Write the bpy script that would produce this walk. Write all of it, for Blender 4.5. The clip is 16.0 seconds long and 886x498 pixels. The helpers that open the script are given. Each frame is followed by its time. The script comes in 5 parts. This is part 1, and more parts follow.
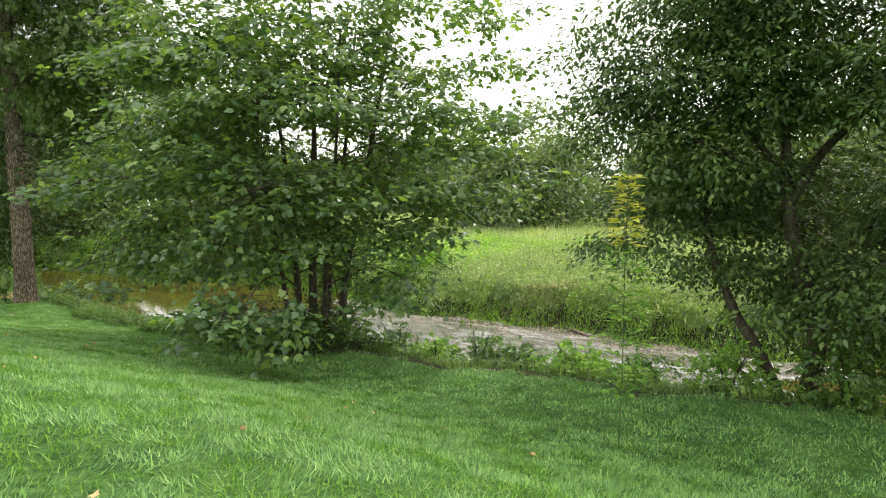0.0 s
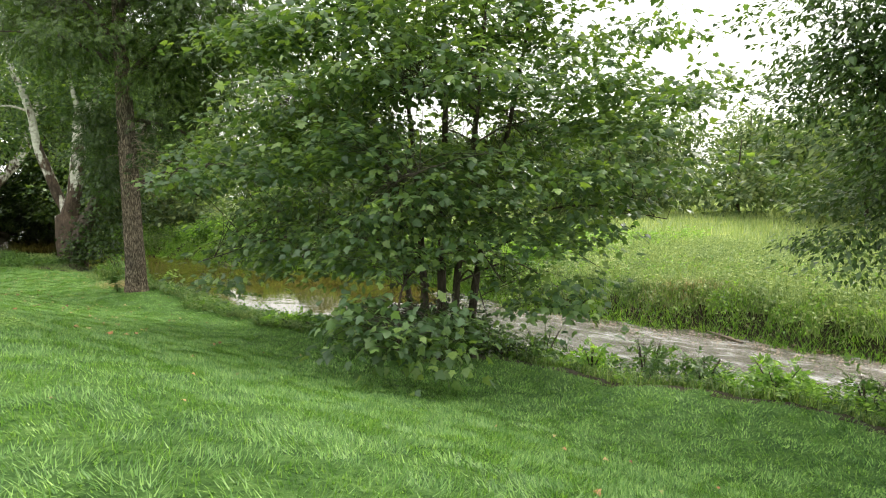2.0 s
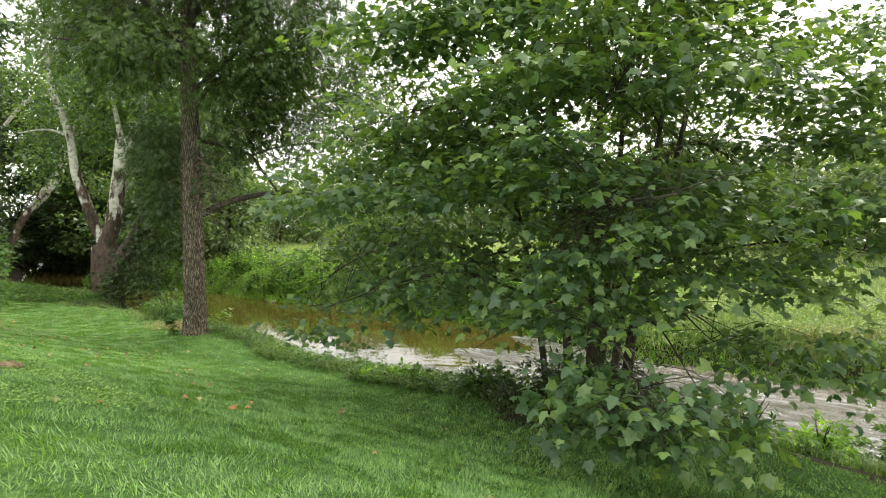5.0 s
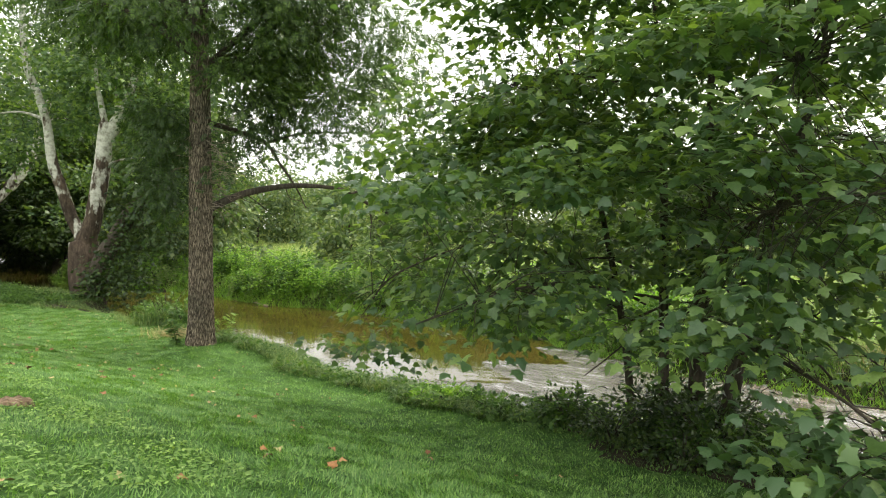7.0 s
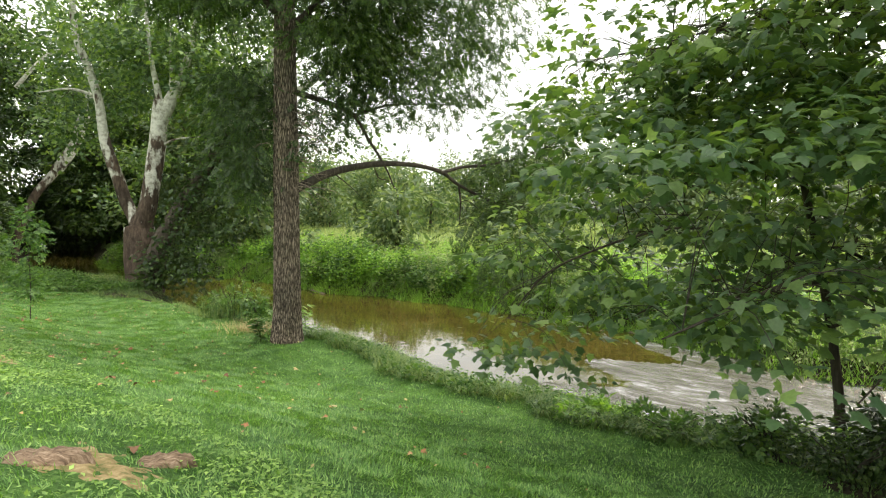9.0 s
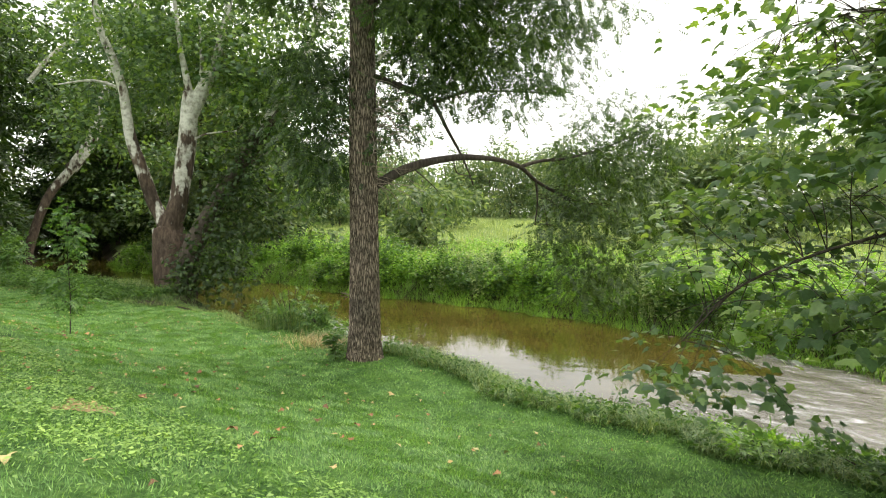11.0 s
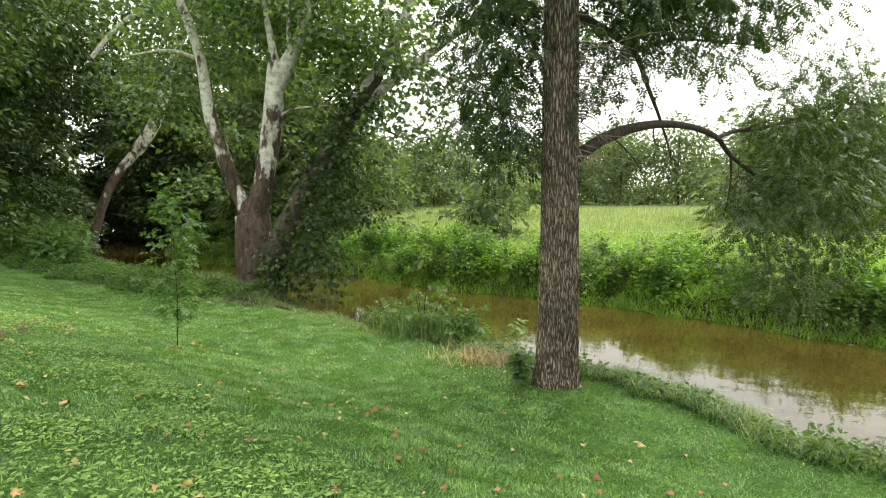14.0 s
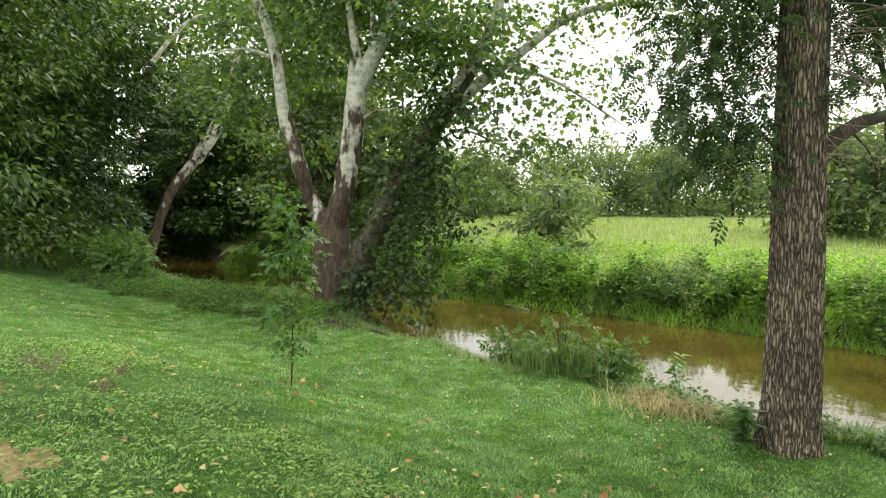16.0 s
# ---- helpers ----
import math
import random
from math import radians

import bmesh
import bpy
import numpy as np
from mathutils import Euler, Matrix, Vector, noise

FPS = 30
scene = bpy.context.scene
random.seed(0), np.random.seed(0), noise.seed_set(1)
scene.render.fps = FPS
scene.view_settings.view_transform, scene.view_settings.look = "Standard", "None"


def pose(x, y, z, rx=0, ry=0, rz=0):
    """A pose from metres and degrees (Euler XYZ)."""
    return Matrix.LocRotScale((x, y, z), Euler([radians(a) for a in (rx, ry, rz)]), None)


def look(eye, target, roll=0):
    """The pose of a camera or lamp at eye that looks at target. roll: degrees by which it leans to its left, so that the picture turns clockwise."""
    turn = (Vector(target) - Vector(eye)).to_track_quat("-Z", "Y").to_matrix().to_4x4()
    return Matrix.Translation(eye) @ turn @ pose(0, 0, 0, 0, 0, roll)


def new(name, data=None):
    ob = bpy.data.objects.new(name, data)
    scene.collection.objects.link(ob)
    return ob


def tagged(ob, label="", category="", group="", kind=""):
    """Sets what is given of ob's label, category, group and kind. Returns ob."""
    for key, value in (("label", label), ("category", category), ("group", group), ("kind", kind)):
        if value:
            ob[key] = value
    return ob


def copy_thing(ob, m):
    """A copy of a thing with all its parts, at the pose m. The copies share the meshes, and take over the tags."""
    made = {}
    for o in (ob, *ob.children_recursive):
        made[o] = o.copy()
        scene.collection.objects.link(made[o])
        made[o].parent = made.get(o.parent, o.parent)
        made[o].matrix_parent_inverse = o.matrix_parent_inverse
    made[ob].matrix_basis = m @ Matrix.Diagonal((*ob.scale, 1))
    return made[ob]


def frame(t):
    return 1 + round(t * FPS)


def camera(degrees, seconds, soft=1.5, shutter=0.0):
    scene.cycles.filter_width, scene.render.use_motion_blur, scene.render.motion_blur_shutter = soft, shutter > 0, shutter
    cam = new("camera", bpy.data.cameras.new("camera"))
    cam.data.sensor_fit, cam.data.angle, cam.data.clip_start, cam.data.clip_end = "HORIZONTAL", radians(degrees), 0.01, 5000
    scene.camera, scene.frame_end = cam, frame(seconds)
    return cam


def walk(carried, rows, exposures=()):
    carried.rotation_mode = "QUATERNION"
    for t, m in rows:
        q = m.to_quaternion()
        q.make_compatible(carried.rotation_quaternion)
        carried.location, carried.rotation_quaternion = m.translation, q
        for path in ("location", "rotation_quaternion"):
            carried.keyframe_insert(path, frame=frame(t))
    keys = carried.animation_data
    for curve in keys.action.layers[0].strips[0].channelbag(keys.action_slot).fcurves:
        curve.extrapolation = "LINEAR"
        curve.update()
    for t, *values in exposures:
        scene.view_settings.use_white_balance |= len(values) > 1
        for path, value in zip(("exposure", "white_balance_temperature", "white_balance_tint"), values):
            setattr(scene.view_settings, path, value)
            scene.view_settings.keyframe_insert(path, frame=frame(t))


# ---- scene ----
cam = camera(72.9, 16.0, soft=1.05)
METRES, EYE, TILT, LEAN, TURN = 24.0, 1.5, -4.2, 0.8, 0.0
ROWS = [
    (0.0, 0.0, 0.0, 0.0, 0.0, 0.0, -0.0),
    (0.5, -0.02, 0.0201, 0.0004, 1.36, -1.2, -0.11),
    (1.0, -0.0426, 0.038, 0.0018, 3.49, -1.96, -0.26),
    (1.5, -0.0643, 0.0572, 0.003, 5.76, -1.75, -0.43),
    (2.0, -0.0882, 0.074, 0.005, 6.13, -1.15, -0.5),
    (2.5, -0.1098, 0.0917, 0.0065, 6.77, -0.01, -0.55),
    (3.0, -0.1357, 0.1088, 0.0076, 6.86, 0.69, -0.59),
    (3.5, -0.1599, 0.1258, 0.0083, 7.39, 1.11, -0.67),
    (4.0, -0.1862, 0.1429, 0.0092, 7.32, 1.46, -0.67),
    (6.5, -0.3038, 0.2314, 0.009, 4.69, 2.54, -1.97),
    (7.0, -0.3313, 0.2533, 0.0105, 3.9, 2.38, -1.98),
    (7.5, -0.3574, 0.273, 0.0112, 4.32, 2.11, -2.05),
    (8.0, -0.3852, 0.2944, 0.0119, 4.73, 1.87, -2.01),
    (8.5, -0.4114, 0.313, 0.0132, 5.71, 1.26, -2.0),
    (9.0, -0.4376, 0.3344, 0.0127, 6.16, 0.77, -2.07),
    (11.5, -0.5656, 0.4173, 0.0185, 5.94, 0.31, -1.61),
    (12.0, -0.5889, 0.4387, 0.018, 6.56, -0.41, -1.6),
    (12.5, -0.6148, 0.4589, 0.0167, 7.8, -1.38, -1.62),
    (13.0, -0.6404, 0.4793, 0.0173, 8.96, -1.4, -1.76),
    (13.5, -0.668, 0.4967, 0.0181, 8.83, -0.57, -1.75),
    (14.0, -0.6928, 0.5155, 0.0184, 8.89, -0.78, -1.77),
    (14.5, -0.7207, 0.535, 0.0179, 9.01, -1.18, -1.78),
    (15.0, -0.7462, 0.5529, 0.0182, 10.11, -1.05, -1.88),
    (15.5, -0.7763, 0.5717, 0.02, 10.86, -0.58, -1.94),
    (16.0, -0.8049, 0.5895, 0.0213, 11.59, 0.15, -2.03),
]
walk(cam, [(t, pose(0, 0, EYE, TILT, LEAN, TURN) @ pose(METRES * x, METRES * y, METRES * z, 90 + pitch, roll, yaw)) for t, x, y, z, yaw, pitch, roll in ROWS])

# ---------------------------------------------------------------- light
SUN_ELEV, SUN_AZ = 50.0, 48.0
world = bpy.data.worlds.new("world")
scene.world = world
world.use_nodes = True
wt = world.node_tree
bg = wt.nodes["Background"]
sky = wt.nodes.new("ShaderNodeTexSky")
sky.sky_type = "NISHITA"
sky.sun_disc = False
sky.sun_elevation, sky.sun_rotation = radians(SUN_ELEV), radians(SUN_AZ)
sky.dust_density, sky.air_density = 6.0, 1.5
dim = wt.nodes.new("ShaderNodeVectorMath")
dim.operation = "SCALE"
dim.inputs["Scale"].default_value = 0.10
wt.links.new(sky.outputs[0], dim.inputs[0])
tc = wt.nodes.new("ShaderNodeTexCoord")
cl = wt.nodes.new("ShaderNodeTexNoise")
cl.inputs["Scale"].default_value, cl.inputs["Detail"].default_value = 2.2, 5.0
wt.links.new(tc.outputs["Generated"], cl.inputs["Vector"])
cr = wt.nodes.new("ShaderNodeValToRGB")
cr.color_ramp.elements[0].position, cr.color_ramp.elements[0].color = 0.3, (0.90, 0.90, 0.88, 1)
cr.color_ramp.elements[1].position, cr.color_ramp.elements[1].color = 0.7, (1.14, 1.12, 1.04, 1)
wt.links.new(cl.outputs[0], cr.inputs[0])
mixw = wt.nodes.new("ShaderNodeMix")
mixw.data_type = "RGBA"
mixw.inputs["Factor"].default_value = 0.88
wt.links.new(dim.outputs[0], mixw.inputs["A"])
wt.links.new(cr.outputs[0], mixw.inputs["B"])
wt.links.new(mixw.outputs["Result"], bg.inputs["Color"])
bg.inputs["Strength"].default_value = 1.62
sun = new("sun", bpy.data.lights.new("sun", "SUN"))
sun.data.energy, sun.data.angle, sun.data.color = 2.3, radians(14), (1.0, 0.95, 0.86)
az = radians(SUN_AZ)
sun.matrix_world = look((math.sin(az) * 40 * math.cos(radians(SUN_ELEV)), math.cos(az) * 40 * math.cos(radians(SUN_ELEV)), 40 * math.sin(radians(SUN_ELEV))), (0, 0, 0))
scene.view_settings.exposure = 0.60


# ---------------------------------------------------------------- materials
def material(name):
    m = bpy.data.materials.new(name)
    m.use_nodes = True
    return m, m.node_tree, m.node_tree.nodes["Principled BSDF"]


def ramp(nt, src, stops):
    r = nt.nodes.new("ShaderNodeValToRGB")
    while len(r.color_ramp.elements) < len(stops):
        r.color_ramp.elements.new(0.5)
    for e, (p, c) in zip(r.color_ramp.elements, stops):
        e.position, e.color = p, (*c, 1)
    nt.links.new(src, r.inputs[0])
    return r.outputs[0]


def noise_out(nt, scale, detail=4.0, stretch=(1, 1, 1), rough=0.6):
    co = nt.nodes.new("ShaderNodeTexCoord")
    mp = nt.nodes.new("ShaderNodeMapping")
    mp.inputs["Scale"].default_value = stretch
    nt.links.new(co.outputs["Object"], mp.inputs["Vector"])
    n = nt.nodes.new("ShaderNodeTexNoise")
    n.inputs["Scale"].default_value, n.inputs["Detail"].default_value, n.inputs["Roughness"].default_value = scale, detail, rough
    nt.links.new(mp.outputs[0], n.inputs["Vector"])
    return n.outputs[0]


def flow_noise(nt, scale, detail, rough, turn, stretch):
    """Noise drawn out along the creek's flow."""
    co = nt.nodes.new("ShaderNodeTexCoord")
    mp = nt.nodes.new("ShaderNodeMapping")
    mp.vector_type = "TEXTURE"
    mp.inputs["Rotation"].default_value = (0, 0, radians(turn))
    mp.inputs["Scale"].default_value = (stretch, 1, 1)
    nt.links.new(co.outputs["Object"], mp.inputs["Vector"])
    n = nt.nodes.new("ShaderNodeTexNoise")
    n.inputs["Scale"].default_value, n.inputs["Detail"].default_value, n.inputs["Roughness"].default_value = scale, detail, rough
    n.inputs["Distortion"].default_value = 0.6
    nt.links.new(mp.outputs[0], n.inputs["Vector"])
    return n.outputs[0]


def mixed(nt, fac, a, b, kind="MIX"):
    m = nt.nodes.new("ShaderNodeMix")
    m.data_type, m.blend_type = "RGBA", kind
    for src, key in ((fac, "Factor"), (a, "A"), (b, "B")):
        if isinstance(src, float):
            m.inputs[key].default_value = src
        elif isinstance(src, tuple):
            m.inputs[key].default_value = (*src, 1)
        else:
            nt.links.new(src, m.inputs[key])
    return m.outputs["Result"]


def bumped(nt, bs, src, strength, dist):
    b = nt.nodes.new("ShaderNodeBump")
    b.inputs["Strength"].default_value, b.inputs["Distance"].default_value = strength, dist
    nt.links.new(src, b.inputs["Height"])
    nt.links.new(b.outputs[0], bs.inputs["Normal"])


def leaf_material(name, dark, mid, light, through_col, trans=0.4, rough=0.45, patch=0.35):
    """Leaf: glossy upper face, light passes through; every leaf has its own tone, with larger patches of tone over the crown."""
    m, nt, bs = material(name)
    geo = nt.nodes.new("ShaderNodeNewGeometry")
    tone = ramp(nt, geo.outputs["Random Per Island"], ((0.0, dark), (0.5, mid), (0.93, light), (1.0, tuple(c * 1.25 for c in light))))
    pat = ramp(nt, noise_out(nt, patch, 3.0), ((0.3, (0.72, 0.78, 0.75)), (0.7, (1.2, 1.15, 1.0))))
    col = mixed(nt, 1.0, tone, pat, "MULTIPLY")
    grain = ramp(nt, noise_out(nt, 30.0, 2.0), ((0.3, (0.85, 0.85, 0.85)), (0.7, (1.12, 1.12, 1.12))))
    col = mixed(nt, 1.0, col, grain, "MULTIPLY")
    nt.links.new(col, bs.inputs["Base Color"])
    bs.inputs["Roughness"].default_value = rough
    bs.inputs["Specular IOR Level"].default_value = 0.42
    tr = nt.nodes.new("ShaderNodeBsdfTranslucent")
    nt.links.new(mixed(nt, 1.0, col, through_col, "MULTIPLY"), tr.inputs["Color"])
    mx = nt.nodes.new("ShaderNodeMixShader")
    mx.inputs[0].default_value = trans
    nt.links.new(bs.outputs[0], mx.inputs[1])
    nt.links.new(tr.outputs[0], mx.inputs[2])
    nt.links.new(mx.outputs[0], nt.nodes["Material Output"].inputs["Surface"])
    return m


SYC_LEAF = leaf_material("sycamore_leaf", (0.052, 0.098, 0.050), (0.088, 0.152, 0.072), (0.165, 0.245, 0.080), (2.3, 2.3, 0.7), 0.36, 0.36, 0.55)
ASH_LEAF = leaf_material("compound_leaf", (0.034, 0.066, 0.018), (0.058, 0.105, 0.026), (0.102, 0.162, 0.033), (1.9, 2.0, 0.7), 0.26, 0.42)
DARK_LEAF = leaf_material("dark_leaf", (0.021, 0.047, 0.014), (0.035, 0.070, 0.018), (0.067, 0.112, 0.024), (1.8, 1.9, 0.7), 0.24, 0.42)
BANK_LEAF = leaf_material("bank_tree_leaf", (0.038, 0.074, 0.027), (0.062, 0.112, 0.037), (0.110, 0.172, 0.050), (1.9, 2.0, 0.7), 0.24, 0.40, 0.6)
# Pale bluish tone: aerial haze of distance put into the leaf colour.
HAZED_FAR_LEAF = leaf_material("hazed_far_leaf", (0.071, 0.110, 0.059), (0.117, 0.165, 0.077), (0.196, 0.234, 0.103), (1.8, 2.0, 0.9), 0.35, 0.6, 0.2)
WEED_LEAF = leaf_material("weed_leaf", (0.096, 0.201, 0.036), (0.162, 0.295, 0.054), (0.276, 0.425, 0.096), (1.9, 2.0, 0.8), 0.4, 0.5, 0.5)
WEED_DARK = leaf_material("dark_weed_leaf", (0.044, 0.100, 0.027), (0.075, 0.150, 0.037), (0.125, 0.213, 0.049), (1.9, 2.0, 0.8), 0.35, 0.5, 0.5)
MEADOW = leaf_material("meadow_grass", (0.17, 0.235, 0.09), (0.25, 0.33, 0.13), (0.39, 0.43, 0.22), (1.6, 1.6, 0.7), 0.35, 0.6, 0.25)
TALL_GRASS = leaf_material("tall_grass", (0.07, 0.140, 0.040), (0.12, 0.21, 0.060), (0.25, 0.32, 0.12), (1.6, 1.6, 0.7), 0.3, 0.5, 0.6)
LAWN_BLADE = leaf_material("lawn_blade", (0.070, 0.162, 0.040), (0.132, 0.264, 0.066), (0.250, 0.395, 0.128), (1.7, 1.8, 0.75), 0.3, 0.42, 2.6)
CLOVER = leaf_material("clover_leaf", (0.12, 0.22, 0.05), (0.18, 0.31, 0.075), (0.28, 0.42, 0.12), (1.6, 1.6, 0.7), 0.3, 0.5, 0.8)
YELLOW_LEAF = leaf_material("yellowing_leaf", (0.36, 0.40, 0.06), (0.50, 0.52, 0.09), (0.66, 0.62, 0.16), (1.3, 1.3, 0.7), 0.4)
PALE_WEED = leaf_material("pale_weed", (0.12, 0.19, 0.07), (0.22, 0.31, 0.12), (0.38, 0.45, 0.22), (1.4, 1.4, 0.8), 0.3, 0.6, 0.6)
STRAW = leaf_material("straw", (0.24, 0.20, 0.10), (0.36, 0.30, 0.16), (0.50, 0.43, 0.25), (1.2, 1.1, 0.8), 0.2, 0.7)
DEAD_LEAF = leaf_material("withered_leaf", (0.12, 0.07, 0.035), (0.20, 0.12, 0.06), (0.30, 0.20, 0.11), (1.2, 1.0, 0.6), 0.15, 0.6, 2.0)


def bark_material(name, dark, mid, light, scale=14.0, stretch=(1, 1, 0.16), strength=0.9, patchy=None, cracks=None):
    m, nt, bs = material(name)
    n = noise_out(nt, scale, 6.0, stretch, 0.65)
    col = ramp(nt, n, ((0.32, dark), (0.52, mid), (0.72, light)))
    big = ramp(nt, noise_out(nt, 1.1, 4.0), ((0.3, (0.7, 0.72, 0.7)), (0.7, (1.2, 1.15, 1.1))))
    col = mixed(nt, 1.0, col, big, "MULTIPLY")
    if cracks:
        co = nt.nodes.new("ShaderNodeTexCoord")
        mp = nt.nodes.new("ShaderNodeMapping")
        mp.inputs["Scale"].default_value = (1, 1, 0.12)
        vor = nt.nodes.new("ShaderNodeTexVoronoi")
        vor.feature = "DISTANCE_TO_EDGE"
        vor.inputs["Scale"].default_value = cracks
        wv = nt.nodes.new("ShaderNodeTexNoise")
        wv.inputs["Scale"].default_value, wv.inputs["Detail"].default_value = 7.0, 3.0
        nt.links.new(co.outputs["Object"], wv.inputs["Vector"])
        sh = nt.nodes.new("ShaderNodeVectorMath")
        sh.operation = "MULTIPLY_ADD"
        sh.inputs[1].default_value = (0.035, 0.035, 0.035)
        nt.links.new(wv.outputs["Color"], sh.inputs[0])
        nt.links.new(co.outputs["Object"], sh.inputs[2])
        nt.links.new(sh.outputs[0], mp.inputs["Vector"])
        nt.links.new(mp.outputs[0], vor.inputs["Vector"])
        ridge = ramp(nt, vor.outputs["Distance"], ((0.0, (0.0, 0.0, 0.0)), (0.22, (0.75, 0.75, 0.75)), (0.5, (1, 1, 1))))
        col = mixed(nt, 1.0, col, ramp(nt, vor.outputs["Distance"], ((0.0, (0.16, 0.15, 0.14)), (0.10, (0.55, 0.54, 0.53)), (0.26, (1.15, 1.14, 1.12)), (0.5, (1.5, 1.47, 1.43)))), "MULTIPLY")
        n = mixed(nt, 0.25, ridge, n)
    if patchy:
        co = nt.nodes.new("ShaderNodeTexCoord")
        sep = nt.nodes.new("ShaderNodeSeparateXYZ")
        nt.links.new(co.outputs["Object"], sep.inputs[0])
        hi = nt.nodes.new("ShaderNodeMapRange")
        hi.inputs["From Min"].default_value, hi.inputs["From Max"].default_value = patchy[0], patchy[1]
        hi.inputs["To Min"].default_value, hi.inputs["To Max"].default_value = -0.22, 0.13
        nt.links.new(sep.outputs[2], hi.inputs[0])
        add = nt.nodes.new("ShaderNodeMath")
        add.operation = "ADD"
        nt.links.new(noise_out(nt, 2.3, 5.0, (1, 1, 0.45), 0.55), add.inputs[0])
        nt.links.new(hi.outputs[0], add.inputs[1])
        mask = ramp(nt, add.outputs[0], ((0.48, (0, 0, 0)), (0.55, (1, 1, 1))))
        pale = ramp(nt, noise_out(nt, 5.0, 5.0), ((0.35, (0.27, 0.26, 0.21)), (0.6, (0.60, 0.59, 0.52)), (0.8, (0.40, 0.40, 0.33))))
        col = mixed(nt, mask, col, pale)
    nt.links.new(col, bs.inputs["Base Color"])
    bs.inputs["Roughness"].default_value = 0.9
    bs.inputs["Specular IOR Level"].default_value = 0.2
    bumped(nt, bs, n, strength, 0.03)
    return m


MAIN_BARK = bark_material("furrowed_bark", (0.150, 0.125, 0.098), (0.255, 0.216, 0.172), (0.375, 0.325, 0.265), 30.0, (1, 1, 0.3), 1.0, None, 26.0)
GREY_BARK = bark_material("grey_bark", (0.035, 0.03, 0.024), (0.075, 0.063, 0.05), (0.14, 0.12, 0.10))
SYC_BARK = bark_material("sycamore_bark", (0.035, 0.026, 0.020), (0.085, 0.063, 0.048), (0.16, 0.125, 0.098), 8.0, (1, 1, 0.35), 0.5, (1.4, 8.0))
TWIG = bark_material("twig_bark", (0.03, 0.027, 0.02), (0.06, 0.053, 0.04), (0.11, 0.095, 0.075), 20.0)
DEADWOOD = bark_material("dead_wood", (0.17, 0.13, 0.10), (0.30, 0.25, 0.20), (0.42, 0.37, 0.31), 16.0)
GREEN_STEM = bark_material("green_stem", (0.06, 0.09, 0.03), (0.10, 0.14, 0.05), (0.15, 0.19, 0.08), 20.0)


def soil_material(name, stops, scale, bump=0.6, mottle=None):
    m, nt, bs = material(name)
    n = noise_out(nt, scale, 8.0, (1, 1, 1), 0.68)
    big = ramp(nt, noise_out(nt, 0.45, 4.0), ((0.3, (0.75, 0.78, 0.75)), (0.7, (1.22, 1.18, 1.1))))
    if mottle:
        big = mixed(nt, 1.0, big, ramp(nt, noise_out(nt, mottle, 5.0), ((0.36, (0.66, 0.72, 0.70)), (0.64, (1.28, 1.20, 1.15)))), "MULTIPLY")
    nt.links.new(mixed(nt, 1.0, ramp(nt, n, stops), big, "MULTIPLY"), bs.inputs["Base Color"])
    bs.inputs["Roughness"].default_value = 0.95
    bs.inputs["Specular IOR Level"].default_value = 0.15
    bumped(nt, bs, n, bump, 0.05)
    return m


TURF = soil_material("turf", ((0.34, (0.032, 0.074, 0.018)), (0.52, (0.070, 0.150, 0.036)), (0.68, (0.140, 0.240, 0.072))), 17.0, 1.0, 2.2)
BANK_SOIL = soil_material("bank_soil", ((0.3, (0.018, 0.017, 0.011)), (0.55, (0.046, 0.040, 0.026)), (0.75, (0.085, 0.085, 0.042))), 9.0)
RIVER_BED = soil_material("river_bed", ((0.3, (0.05, 0.036, 0.018)), (0.55, (0.10, 0.072, 0.035)), (0.75, (0.17, 0.13, 0.08))), 5.0)
MEADOW_SOIL = soil_material("meadow_ground", ((0.3, (0.12, 0.17, 0.06)), (0.55, (0.19, 0.25, 0.09)), (0.75, (0.29, 0.33, 0.15))), 2.0)
BARE_EARTH = soil_material("bare_earth", ((0.34, (0.10, 0.12, 0.04)), (0.50, (0.27, 0.20, 0.10)), (0.68, (0.42, 0.33, 0.19))), 11.0)
STONE = soil_material("river_stone", ((0.3, (0.10, 0.08, 0.065)), (0.55, (0.24, 0.20, 0.16)), (0.75, (0.42, 0.38, 0.33))), 12.0)

WATER, nt, bs = material("creek_water")
murk = ramp(nt, noise_out(nt, 0.5, 4.0), ((0.3, (0.042, 0.032, 0.007)), (0.7, (0.085, 0.066, 0.015))))
nt.links.new(murk, bs.inputs["Base Color"])
bs.inputs["Roughness"].default_value = 0.04
bs.inputs["IOR"].default_value = 1.33
bs.inputs["Specular IOR Level"].default_value = 0.6
bumped(nt, bs, noise_out(nt, 2.2, 3.0, (1, 1, 1), 0.5), 0.10, 0.05)

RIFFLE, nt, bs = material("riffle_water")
# Grey-white streaks in the base colour stand in for sky mirrored on the ripples.
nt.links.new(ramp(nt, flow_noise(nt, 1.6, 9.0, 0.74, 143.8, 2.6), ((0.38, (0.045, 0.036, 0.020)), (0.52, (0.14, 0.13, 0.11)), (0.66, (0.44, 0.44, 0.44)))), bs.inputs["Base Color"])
bs.inputs["Roughness"].default_value = 0.07
bs.inputs["IOR"].default_value = 1.33
bs.inputs["Specular IOR Level"].default_value = 0.9
bumped(nt, bs, flow_noise(nt, 6.5, 5.0, 0.6, 143.8, 2.4), 0.9, 0.08)

# ---------------------------------------------------------------- plan: s runs along the walk, u away from it towards the creek
DX, DY = -0.807, 0.591
WATER_Z = -3.3


def su(x, y):
    return x * DX + y * DY, -x * -0.591 + y * 0.807


def xy(s, u):
    return s * DX + u * 0.591, s * DY + u * 0.807


